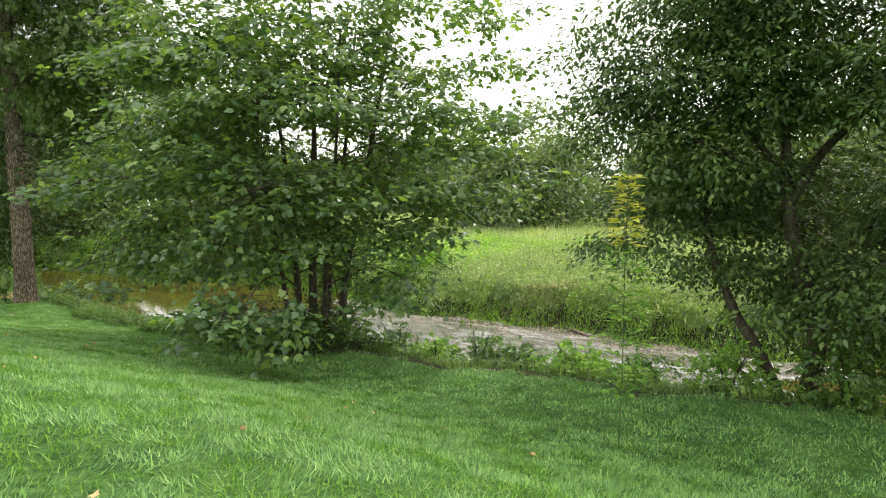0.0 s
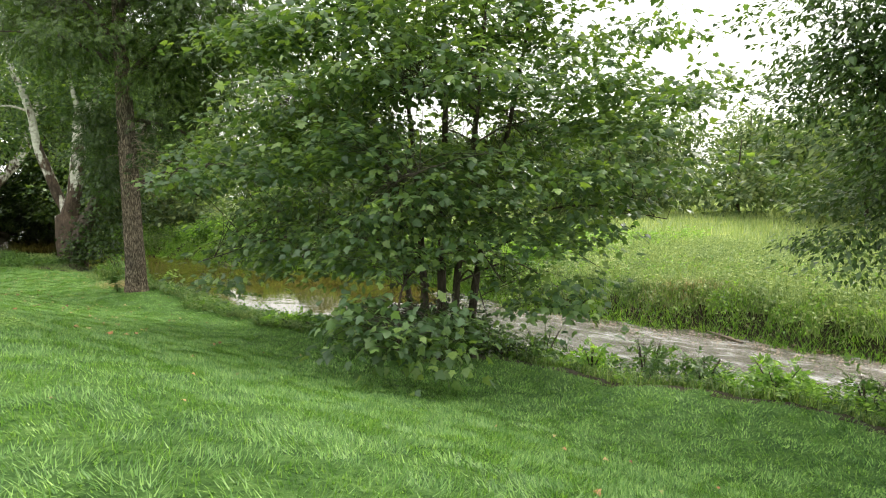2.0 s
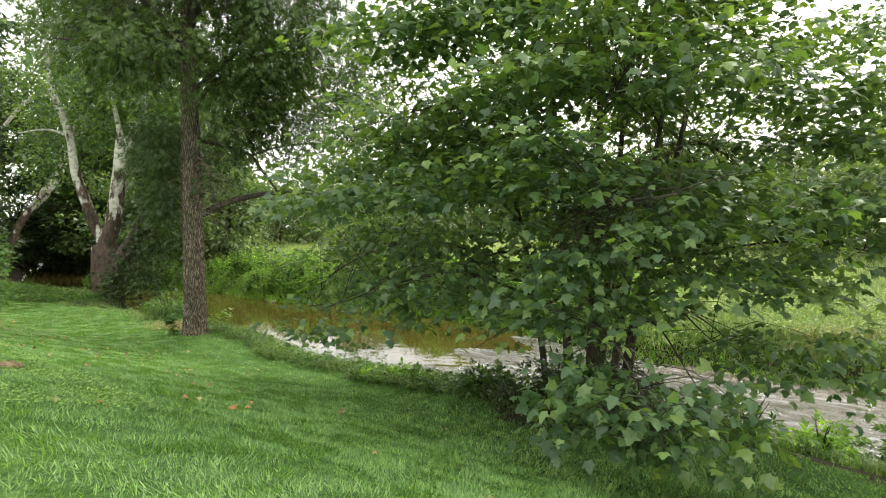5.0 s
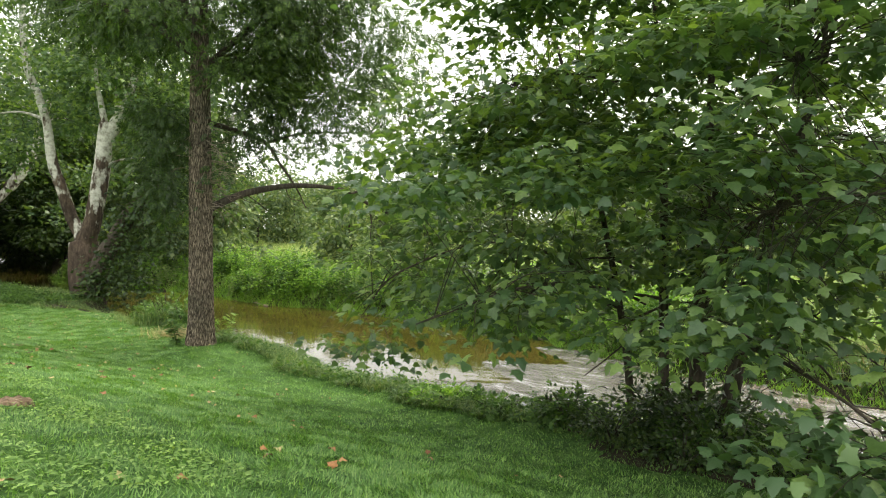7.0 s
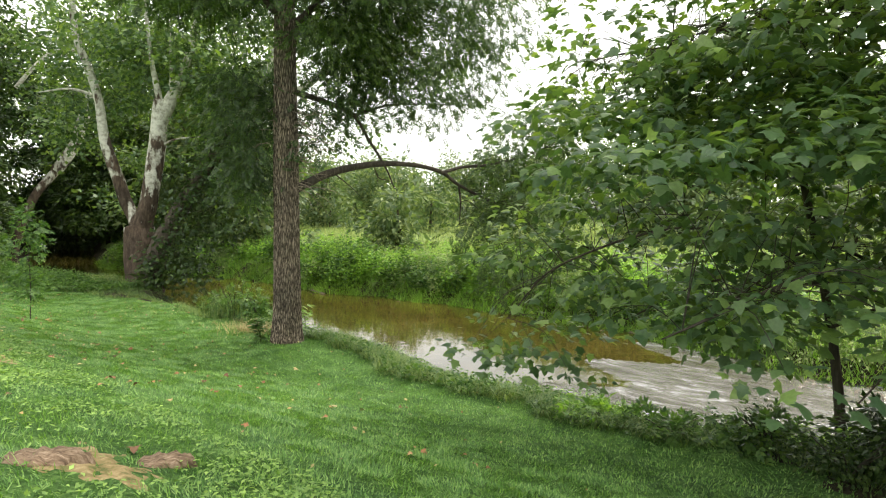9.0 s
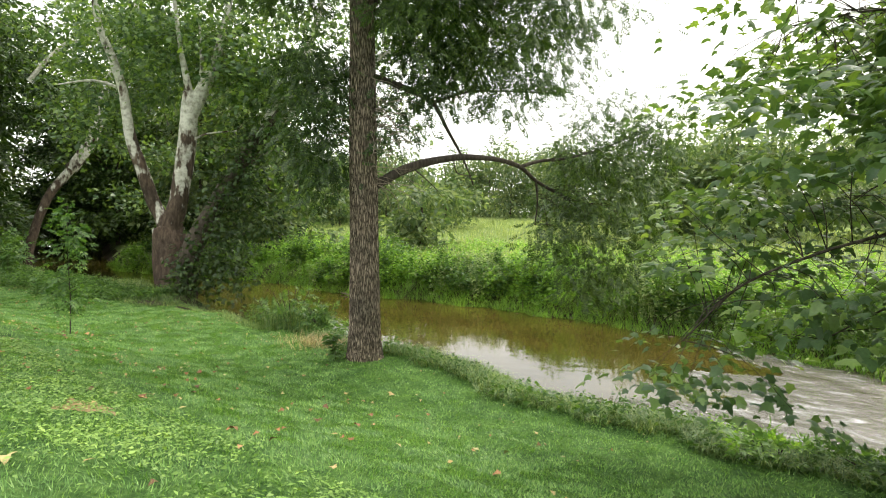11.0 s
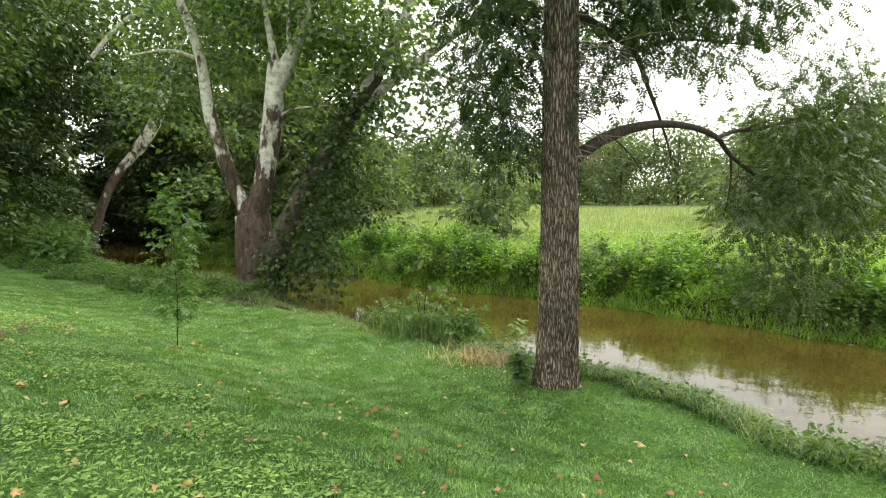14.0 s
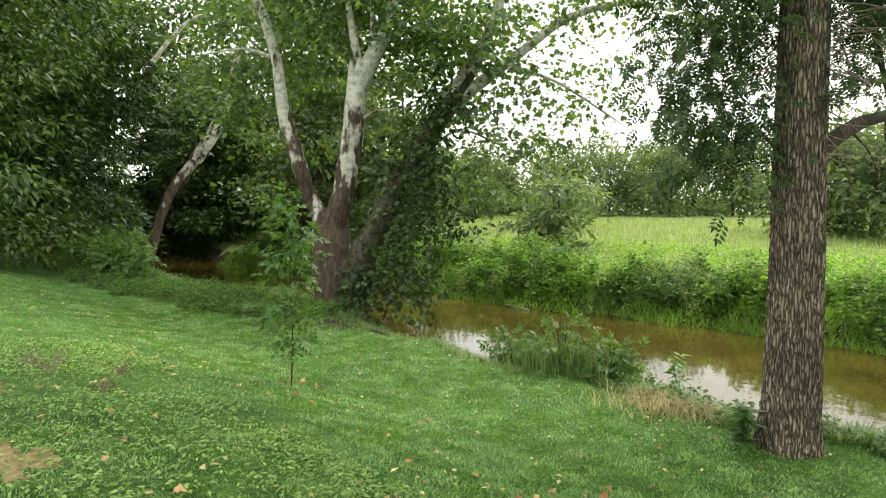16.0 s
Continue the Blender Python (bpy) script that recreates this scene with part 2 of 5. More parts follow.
NEAR_S, NEAR_U = (-60, 0, 5, 10, 14, 20, 40, 50, 62, 75, 120, 220), (16.5, 15.6, 15.0, 14.3, 13.6, 12.9, 12.3, 12.0, 12.6, 14.5, 27, 66)
FAR_S, FAR_U = (-60, 5, 10, 17, 24, 32, 38, 42, 50, 56, 64, 76, 120, 220), (20.5, 20.2, 20.8, 20.4, 22.8, 23.0, 22.4, 20.9, 21.3, 19.2, 16.9, 19.8, 33, 73)


def wob(s, k=0.0):
    return 0.22 * np.sin(s * 1.3 + k) + 0.14 * np.sin(s * 2.9 + 1.7 * k) + 0.08 * np.sin(s * 6.1 + k)


def near_edge(s):
    return np.interp(s, NEAR_S, NEAR_U) + wob(s)


def far_edge(s):
    return np.interp(s, FAR_S, FAR_U) + wob(s, 2.0)


def lawn_edge(s):
    return near_edge(s) - np.interp(s, (-10, 5, 12, 16, 25, 36, 39, 42, 50, 60), (3.6, 3.8, 3.4, 3.0, 3.1, 2.8, 4.2, 5.2, 6.8, 7.2))


def bank_top(s):
    """Where the lawn breaks down towards the water."""
    return near_edge(s) - np.interp(s, (-10, 5, 12, 16, 25, 34, 38, 40.5, 44, 48, 60), (3.6, 3.8, 3.4, 3.0, 3.0, 3.5, 3.2, 1.6, 1.8, 4.2, 4.8))


def smooth(a, b, x):
    t = np.clip((x - a) / (b - a), 0, 1)
    return t * t * (3 - 2 * t)


def lumps(x, y):
    return 0.5 * np.sin(x * 0.9 + 1.3 * np.sin(y * 0.6)) * np.sin(y * 0.8 + 0.7) + 0.3 * np.sin(x * 2.3 + y * 1.1) * np.sin(y * 2.6 - x * 0.7)


def ground_z(x, y):
    x, y = np.asarray(x, float), np.asarray(y, float)
    s, u = su(x, y)
    sc, uc = np.clip(s, -8, 38), np.clip(u, -1.0, 9.5)
    lawn = 0.582 - 0.0379 * sc - 0.1547 * uc - 0.0485 * uc ** 2 + 0.00218 * uc * sc + 0.00369 * uc ** 3 - 0.10 * np.minimum(u + 1, 0) + lumps(x, y) * 0.035
    lawn = lawn - 0.25 * (1 - smooth(0.0, 2.0, u)) * (1 - smooth(5, 13, s))
    shelf = np.interp(s, (-8, 18, 23, 26, 33, 40, 48, 60, 90), (-2.75, -2.70, -2.38, -2.03, -2.10, -1.98, -1.85, -1.6, -1.4))
    gap = lawn - shelf
    lawn = shelf + 0.5 * (gap + np.sqrt(gap * gap + 0.02))
    ne, fe, le = near_edge(s), far_edge(s), bank_top(s)
    bed = WATER_Z - 0.15 - 0.45 * smooth(ne, ne + 1.5, u) * (1 - smooth(fe - 1.5, fe, u))
    field = -2.15 + np.interp(s, (5, 40), (1.3, 2.75)) * smooth(fe + 2, fe + 90, u) + 0.12 * lumps(x * 0.3, y * 0.3)
    z = lawn + (bed - lawn) * smooth(le, ne + 0.15, u)
    return z + (field - z) * smooth(fe - 0.2, fe + 1.9, u) + np.where(u > fe, 0.10 * lumps(x * 1.7, y * 1.7) * smooth(fe, fe + 1, u), 0)


def gz(x, y):
    return float(ground_z(x, y))


# ---------------------------------------------------------------- mesh helpers
def tri_mesh(name, verts, tris, mats=(), mat_index=None, smooth_faces=False):
    me = bpy.data.meshes.new(name)
    verts, tris = np.asarray(verts, np.float32), np.asarray(tris, np.int32)
    k = tris.shape[1]
    me.vertices.add(len(verts))
    me.vertices.foreach_set("co", verts.ravel())
    me.loops.add(tris.size)
    me.loops.foreach_set("vertex_index", tris.ravel())
    me.polygons.add(len(tris))
    me.polygons.foreach_set("loop_start", np.arange(0, tris.size, k, dtype=np.int32))
    me.polygons.foreach_set("loop_total", np.full(len(tris), k, np.int32))
    if smooth_faces:
        me.polygons.foreach_set("use_smooth", np.ones(len(tris), bool))
    for m in mats:
        me.materials.append(m)
    if mat_index is not None:
        me.polygons.foreach_set("material_index", np.asarray(mat_index, np.int32))
    me.update(calc_edges=True)
    return me


def under(ob, parent):
    ob.parent = parent
    return ob


def part_mesh(name, me, parent, label="", kind=""):
    ob = under(new(name, me), parent)
    return tagged(ob, label=label, kind=kind)


def thing(name, x, y, z, label, category, group="", kind=""):
    e = new(name)
    e.location = (x, y, z)
    bpy.context.view_layer.update()
    return tagged(e, label, category, group, kind)


def catmull(points, n):
    p = np.asarray(points, float)
    p = np.vstack([2 * p[0] - p[1], p, 2 * p[-1] - p[-2]])
    out = []
    for i in range(1, len(p) - 2):
        for t in np.linspace(0, 1, n, endpoint=False):
            a, b, c, d = p[i - 1], p[i], p[i + 1], p[i + 2]
            out.append(0.5 * (2 * b + (c - a) * t + (2 * a - 5 * b + 4 * c - d) * t * t + (3 * b - a - 3 * c + d) * t ** 3))
    out.append(p[-2])
    return np.array(out)


def tube_arrays(path, radii, sides=8, rough=0.0, seed=0, furrow=0.0, caps=True):
    """Rings swept along a path; furrow cuts long ridges into the bark."""
    path = np.asarray(path, float)
    n = len(path)
    tang = np.gradient(path, axis=0)
    tang /= np.linalg.norm(tang, axis=1)[:, None] + 1e-9
    ref = np.array([1.0, 0, 0]) if abs(tang[0][0]) < 0.8 else np.array([0, 1.0, 0])
    verts = np.zeros((n, sides, 3))
    ang = np.linspace(0, 2 * np.pi, sides, endpoint=False)
    r_ = np.random.default_rng(seed)
    ph = r_.uniform(0, 6.28, 8)
    run = np.concatenate([[0], np.cumsum(np.linalg.norm(np.diff(path, axis=0), axis=1))])
    for i in range(n):
        a = ref - tang[i] * ref.dot(tang[i])
        a /= np.linalg.norm(a)
        ref = a
        b = np.cross(tang[i], a)
        k = 1 + rough * (np.sin(2 * ang + ph[0] + run[i] * 1.1) * 0.5 + np.sin(3 * ang + ph[1] - run[i] * 1.9) * 0.35 + np.sin(5 * ang + ph[2] + run[i] * 3.7) * 0.2)
        if furrow:
            w = ang * 24 + 1.3 * np.sin(run[i] * 5.2 + ang * 5 + ph[3]) + 0.8 * np.sin(run[i] * 11.0 + ang * 9 + ph[4])
            k = k + furrow * (np.abs(np.sin(w)) - 0.5) + furrow * 0.5 * np.sin(run[i] * 21 + ang * 17)
        verts[i] = path[i] + (np.outer(np.cos(ang) * k, a) + np.outer(np.sin(ang) * k, b)) * radii[i]
    v = verts.reshape(-1, 3)
    i, j = np.meshgrid(np.arange(n - 1), np.arange(sides), indexing="ij")
    j2 = (j + 1) % sides
    quads = np.stack([i * sides + j, i * sides + j2, (i + 1) * sides + j2, (i + 1) * sides + j], -1).reshape(-1, 4)
    tris = np.vstack([quads[:, [0, 1, 2]], quads[:, [0, 2, 3]]])
    if caps:
        v = np.vstack([v, path[-1] + tang[-1] * radii[-1] * 0.4])
        jj = np.arange(sides)
        tris = np.vstack([tris, np.stack([(n - 1) * sides + jj, (n - 1) * sides + (jj + 1) % sides, np.full(sides, len(v) - 1)], -1)])
    return v, tris


def joined(pieces):
    vs, ts, o = [], [], 0
    for v, t in pieces:
        vs.append(v)
        ts.append(np.asarray(t) + o)
        o += len(v)
    return np.vstack(vs), np.vstack(ts)


def limb(points, r0, r1, sides=8, n=6, rough=0.12, seed=0, power=1.0, furrow=0.0):
    p = catmull(points, n)
    t = np.linspace(0, 1, len(p)) ** power
    return tube_arrays(p, r0 + (r1 - r0) * t, sides, rough, seed, furrow)


# leaf shapes: x across, y along, z up; base at the origin, length about 1
def fan(outline, centre):
    v = np.array([centre] + outline, float)
    n = len(outline)
    return v, np.array([[0, 1 + i, 1 + (i + 1) % n] for i in range(n)])


LOBED = fan([(0, 0, 0), (0.32, -0.06, -0.05), (0.33, 0.18, -0.02), (0.60, 0.36, -0.12), (0.30, 0.48, -0.01), (0.22, 0.72, -0.04), (0, 1.0, -0.10),
             (-0.22, 0.72, -0.04), (-0.30, 0.48, -0.01), (-0.60, 0.36, -0.12), (-0.33, 0.18, -0.02), (-0.32, -0.06, -0.05)], (0, 0.36, 0.05))
OVATE = (np.array([(0, 0, 0), (0.24, 0.38, 0.06), (0, 0.45, -0.02), (-0.24, 0.38, 0.06), (0, 1, -0.10)], float), np.array([[0, 1, 2], [0, 2, 3], [2, 1, 4], [3, 2, 4]]))


def compound(pairs=4, width=0.085, length=0.42):
    pieces = []
    for k in range(pairs):
        y = 0.22 + 0.62 * k / (pairs - 1)
        for sgn in (-1, 1):
            b = np.array([0.0, y, 0.0])
            d = np.array([sgn * 0.86, 0.5, -0.28])
            d /= np.linalg.norm(d)
            side = np.array([-d[1] * sgn, d[0] * sgn, 0.1])
            L = length * (1 - 0.25 * abs(k - 1.5) / 2)
            pieces.append((np.array([b, b + d * L * 0.45 + side * width, b + d * L, b + d * L * 0.45 - side * width]), np.array([[0, 1, 2], [0, 2, 3]])))
    pieces.append((np.array([(0, 0.84, 0), (width, 1.0, 0.0), (0, 1.26, -0.08), (-width, 1.0, 0)], float), np.array([[0, 1, 2], [0, 2, 3]])))
    pieces.append((np.array([(-0.012, 0, 0), (0.012, 0, 0), (0, 0.9, 0)], float), np.array([[0, 1, 2]])))
    return joined(pieces)


COMPOUND = compound()
SPRIG = joined([(OVATE[0] * 0.62 @ np.array(Euler((a, 0.3 * b, b)).to_matrix()).T + np.array((0, y, 0)), OVATE[1]) for a, b, y in
                ((0.1, 0.9, 0.05), (-0.1, -0.9, 0.15), (0.2, 0.7, 0.4), (0.0, -0.7, 0.5), (-0.1, 0.0, 0.62))])
BLADE = (np.array([(-0.5, 0, 0), (0.5, 0, 0), (-0.32, 0.55, 0.14), (0.32, 0.55, 0.14), (0, 0.93, -0.22)], float), np.array([[0, 1, 3], [0, 3, 2], [2, 3, 4]]))


def scatter(shape, pos, tip, nrm, size, width=None):
    """Puts a shape at every place, its length along tip and its face towards nrm."""
    v, t = shape
    n = len(pos)
    tip = tip / (np.linalg.norm(tip, axis=1)[:, None] + 1e-9)
    x = np.cross(tip, nrm)
    x /= np.linalg.norm(x, axis=1)[:, None] + 1e-9
    z = np.cross(x, tip)
    size = np.broadcast_to(size, (n,))
    wid = size if width is None else np.broadcast_to(width, (n,))
    out = pos[:, None, :] + v[None, :, 0, None] * x[:, None, :] * wid[:, None, None] + (v[None, :, 1, None] * tip[:, None, :] + v[None, :, 2, None] * z[:, None, :]) * size[:, None, None]
    tris = t[None] + (np.arange(n) * len(v))[:, None, None]
    return out.reshape(-1, 3), tris.reshape(-1, t.shape[1])


def unit(v):
    return v / (np.linalg.norm(v, axis=-1, keepdims=True) + 1e-9)


def sprays(r, blobs, per_m3, shell=0.55, pad=0, wide=0.6, thin=0.12):
    """Centres of leafy sprays in a heap of rounded masses (x, y, z, rx, ry, rz, thickness), thicker towards their outside, and the way out. pad: sprays to a level branch."""
    cs, ds = [], []
    for b in blobs:
        c, rad = np.array(b[:3]), np.array(b[3:6])
        n = int(per_m3 * (b[6] if len(b) > 6 else 1.0) * 4.19 * np.prod(rad)) + 3
        if pad:
            n = n // pad + 2
        d = unit(r.normal(size=(n, 3)))
        q = d * (r.uniform(shell ** 2, 1, n) ** 0.5)[:, None]
        q *= (1 + 0.28 * np.sin(d[:, 0] * 5 + c[0]) * np.sin(d[:, 1] * 4 + c[1]) + r.normal(0, 0.10, n))[:, None]
        p = c + q * rad
        if pad:
            p, d = np.repeat(p, pad, 0), np.repeat(d, pad, 0)
            off = r.normal(size=p.shape) * (wide, wide, thin)
            p = p + off
            p[:, 2] -= 0.18 * np.hypot(off[:, 0], off[:, 1])
            d = unit(d * 0.5 + off)
        cs.append(p)
        ds.append(d)
    return np.vstack(cs), np.vstack(ds)


def foliage(r, centres, outs, leaves, spread, shape, size, droop=0.35, flat=0.4, tilt=0.5):
    n = len(centres) * leaves
    off = r.normal(size=(n, 3)) * spread * np.array((1, 1, flat))
    base = np.repeat(centres, leaves, 0)
    out = np.repeat(outs, leaves, 0)
    pos = base + off
    pos[:, 2] -= droop * np.linalg.norm(off[:, :2], axis=1)
    tip = unit(off) * 0.9 + out * 0.5 + r.normal(0, 0.35, (n, 3))
    tip[:, 2] -= droop * 1.2
    nrm = np.array((0, 0, 1.0)) + r.normal(0, tilt, (n, 3)) + out * 0.25
    return scatter(shape, pos, tip, nrm, size * r.uniform(0.6, 1.25, n))


def twigs(r, centres, skeleton, r0=0.009, keep=1.0, fine=2):
    """A thin bent twig from the nearest limb to each spray."""
    sk = np.asarray(skeleton)
    out = []
    for c in centres:
        if r.random() > keep:
            continue
        low = sk - np.array((0, 0, 0.4))
        a = sk[np.argsort(np.linalg.norm((low - c) * np.array((1, 1, 1.2)), axis=1))[r.integers(0, 9)]]
        d = np.linalg.norm(c - a)
        if d > 1.9:
            continue
        m = (a + c) / 2 + np.array((0, 0, 0.12 * d)) + r.normal(0, 0.06 * d, 3)
        p = catmull([a, m, c], fine)
        k = r0 * min(2.2, 0.5 + d * 0.35)
        out.append(tube_arrays(p, np.linspace(k, 0.004, len(p)), 3, caps=False))
    return joined(out)


def sample(limbs, n=8):
    return np.vstack([catmull(p, n) for p in limbs])


def world_part(name, v, t, mat, parent, label="", kind="", smooth_faces=False):
    """Part given in world places, put under a thing that stands at its own base."""
    o = np.array(parent.location) if parent.parent is None else np.array(parent.matrix_world.translation)
    return part_mesh(name, tri_mesh(name, v - o, t, (mat,), smooth_faces=smooth_faces), parent, label, kind)


# ---------------------------------------------------------------- ground and creek
def axis(*runs):
    return np.unique(np.round(np.concatenate([np.arange(a, b, st) for a, b, st in runs]), 3))


gs = axis((-900, -200, 100), (-200, -40, 16), (-40, -6, 2), (-6, 46, 0.4), (46, 130, 1.2), (130, 300, 14), (300, 1000, 100))
gu = axis((-900, -200, 100), (-200, -20, 15), (-20, -4, 1), (-4, 27, 0.3), (27, 60, 1.5), (60, 160, 6), (160, 400, 30), (400, 1500, 150))
S, U = np.meshgrid(gs, gu, indexing="ij")
X, Y = xy(S, U)
Z = ground_z(X, Y)
ni, nj = S.shape
I, J = np.meshgrid(np.arange(ni - 1), np.arange(nj - 1), indexing="ij")
quads = np.stack([I * nj + J, I * nj + J + 1, (I + 1) * nj + J + 1, (I + 1) * nj + J], -1).reshape(-1, 4)[:, ::-1]
SM, UM = (S[:-1, :-1] + S[1:, 1:]).ravel() / 2, (U[:-1, :-1] + U[1:, 1:]).ravel() / 2
fe_, ne_, le_ = far_edge(SM), near_edge(SM), lawn_edge(SM)
mat_id = np.where(UM < le_ + 0.2, 0, np.where(UM < ne_ - 0.1, 1, np.where(UM < fe_ + 0.1, 2, np.where(UM < fe_ + 1.0, 1, 3))))
# Dark litter soil replaces turf here, also painting in shade under the young sycamore.
lit = np.hypot(*(np.array(xy(SM, UM)) - np.array(((-3.7,), (17.9,))))) < 2.7 + 0.3 * np.sin(SM * 3) * np.sin(UM * 2.3)
mat_id = np.where((mat_id == 0) & lit, 1, mat_id)
tagged(new("ground", tri_mesh("ground", np.stack([X, Y, Z], -1).reshape(-1, 3), quads, (TURF, BANK_SOIL, RIVER_BED, MEADOW_SOIL), mat_id, True)),
       "sloping mown lawn, earth creek bank and open meadow", "ground", kind="structure")


def creek():
    ss = axis((-60, -2, 2), (-2, 26, 0.16), (26, 60, 0.8), (60, 220, 4))
    f = np.linspace(-0.06, 1.06, 70)
    Sg, F = np.meshgrid(ss, f, indexing="ij")
    Ug = near_edge(Sg) - 0.6 + (far_edge(Sg) + 0.4 - near_edge(Sg) + 0.6) * F
    x, y = xy(Sg, Ug)
    rif = smooth(2, 6, Sg) * (1 - smooth(20, 24, Sg))
    ripple = 0
    for k, (fx, fy, a) in enumerate(((3.1, 2.0, 0.6), (-2.2, 4.3, 0.55), (6.3, -3.7, 0.5), (5.1, 8.9, 0.42), (-9.7, 5.3, 0.35), (13.0, 7.0, 0.25))):
        ripple = ripple + a * np.sin(Sg * fx + Ug * fy + k * 1.9 + 1.2 * np.sin(Sg * 0.9 + Ug * 1.3 + k))
    z = WATER_Z + rif * 0.011 * ripple * (0.6 + 0.5 * np.sin(Sg * 0.8) * np.sin(Ug * 1.1 + 1)) + 0.0015 * (1 - rif) * ripple
    a, b = Sg.shape
    i, j = np.meshgrid(np.arange(a - 1), np.arange(b - 1), indexing="ij")
    q = np.stack([i * b + j, (i + 1) * b + j, (i + 1) * b + j + 1, i * b + j + 1], -1).reshape(-1, 4)
    mid_s = Sg[:-1, :-1].ravel() + 1.2 * np.sin(Ug[:-1, :-1].ravel() * 1.7)
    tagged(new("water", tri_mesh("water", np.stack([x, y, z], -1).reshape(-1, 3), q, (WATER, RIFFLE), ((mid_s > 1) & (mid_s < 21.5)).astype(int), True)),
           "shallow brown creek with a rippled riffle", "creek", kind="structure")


creek()


# ---------------------------------------------------------------- trees
def young_sycamore():
    r = np.random.default_rng(11)
    bx, by = -3.9, 18.0
    tr = thing("young_sycamore_tree", bx, by, gz(bx, by), "broad multi-stemmed young sycamore with large green leaves on the creek bank", "tree")
    stems = []
    for dx, dy, lx, ly, h, rad in ((-0.9, 0.6, -2.0, 0.6, 9.5, 0.10), (-0.45, 0.1, -0.8, -0.8, 10.5, 0.13), (0.0, -0.3, 0.1, 0.2, 11.5, 0.16), (0.25, 0.3, 0.9, 1.6, 10.5, 0.13), (0.7, 0.0, 1.9, -0.5, 10.5, 0.14), (0.35, -0.6, 1.0, -1.8, 9.0, 0.10)):
        x, y = bx + dx, by + dy
        z = gz(x, y) - 0.15
        stems.append(([(x, y, z), (x + lx * 0.12, y + ly * 0.12, z + h * 0.25), (x + lx * 0.5 + 0.1, y + ly * 0.5, z + h * 0.6), (x + lx, y + ly, z + h)], rad))
    for k, (p, rad) in enumerate(stems):
        world_part("trunk", *limb(p, rad, 0.025, 9, 7, 0.10, k), GREY_BARK, tr, smooth_faces=True)
    boughs = []
    for k in range(30):
        p = stems[k % 6][0]
        sp = catmull(p, 10)
        a = sp[int(10 + r.random() * 17)]
        ang = r.uniform(0, 6.28)
        L = r.uniform(2.2, 4.8) * (1.0 - 0.04 * (a[2] + 2))
        d = np.array((math.cos(ang), math.sin(ang), 0))
        boughs.append([tuple(a), tuple(a + d * L * 0.5 + (0, 0, 0.45)), tuple(a + d * L + (0, 0, 0.1 - 0.5 * (a[2] < 1.5)))])
    low = [(-4.2, 17.4, -0.9), (-4.2, 15.0, -0.2), (-4.1, 12.6, -0.35), (-3.9, 11.2, -1.0)]
    boughs += [low, [(-4.0, 17.0, 0.6), (-4.4, 14.0, 1.7), (-3.6, 11.9, 1.9)], [(-4.6, 17.6, 0.2), (-7.0, 15.6, 0.6), (-8.9, 14.4, 0.1)], [(-4.7, 18.4, 0.0), (-7.4, 17.7, 1.2), (-9.6, 17.9, 0.6), (-10.5, 18.3, -0.4)], [(-3.3, 17.5, 0.5), (-0.6, 16.5, 1.2), (1.4, 15.6, 0.9)]]
    for k, p in enumerate(boughs):
        world_part("limb", *limb(p, 0.034, 0.010, 6, 5, 0.1, k), GREY_BARK, tr, smooth_faces=True)
    blobs = [(-3.9, 17.2, 3.4, 4.6, 4.4, 3.0), (-3.6, 17.0, 6.6, 4.3, 3.9, 2.6, 0.42), (-3.3, 16.8, 9.5, 3.2, 3.0, 2.4, 0.45), (-6.9, 15.6, 2.0, 2.2, 2.3, 1.6), (-6.8, 16.4, 4.4, 2.6, 2.4, 2.1),
             (-8.9, 17.5, 0.7, 1.1, 1.1, 0.9, 0.8), (-10.4, 18.3, -0.6, 0.45, 0.45, 0.65), (-8.6, 17.4, 2.7, 1.8, 1.7, 1.3), (0.9, 16.0, 3.0, 1.7, 1.8, 1.5), (0.9, 16.6, 6.0, 1.8, 1.8, 1.5, 0.45),
             (-4.2, 13.6, 2.0, 2.4, 1.6, 1.8), (-0.6, 15.2, 2.2, 2.3, 2.2, 2.0, 0.7), (0.1, 16.4, 4.6, 2.2, 2.2, 2.2, 0.35), (-4.4, 13.9, 0.2, 2.2, 1.4, 0.8, 0.5), (-1.5, 14.4, 0.3, 1.8, 1.2, 0.9),
             (-7.6, 15.9, 0.3, 1.3, 1.3, 0.7, 0.5), (-3.9, 13.8, 4.8, 2.0, 1.5, 1.7), (-9.0, 19.6, 1.0, 0.8, 0.8, 0.9), (-9.0, 19.6, 2.8, 0.9, 0.9, 1.3), (-7.6, 19.4, 3.8, 1.2, 1.2, 1.4, 0.8),
             (-6.4, 15.8, 6.8, 2.2, 2.0, 1.6, 0.8), (-7.4, 15.8, 5.4, 1.6, 1.5, 1.2, 0.8), (-6.2, 18.4, 0.1, 0.6, 0.7, 0.5, 1.2), (-5.4, 18.9, 0.5, 1.2, 1.0, 1.0, 1.2)]
    c, o = sprays(r, blobs, 2.9, 0.45, 7, 0.60, 0.12)
    keep = c[:, 2] > ground_z(c[:, 0], c[:, 1]) + 0.5
    c, o = c[keep], o[keep]
    v, t = foliage(r, c, o, 19, 0.30, LOBED, 0.165, 0.35, 0.22, 0.36)
    world_part("crown", v, t, SYC_LEAF, tr, "large lobed sycamore leaves", "stuff")
    world_part("twigwork", *twigs(r, c, sample(boughs + [p for p, _ in stems])), TWIG, tr, kind="stuff")
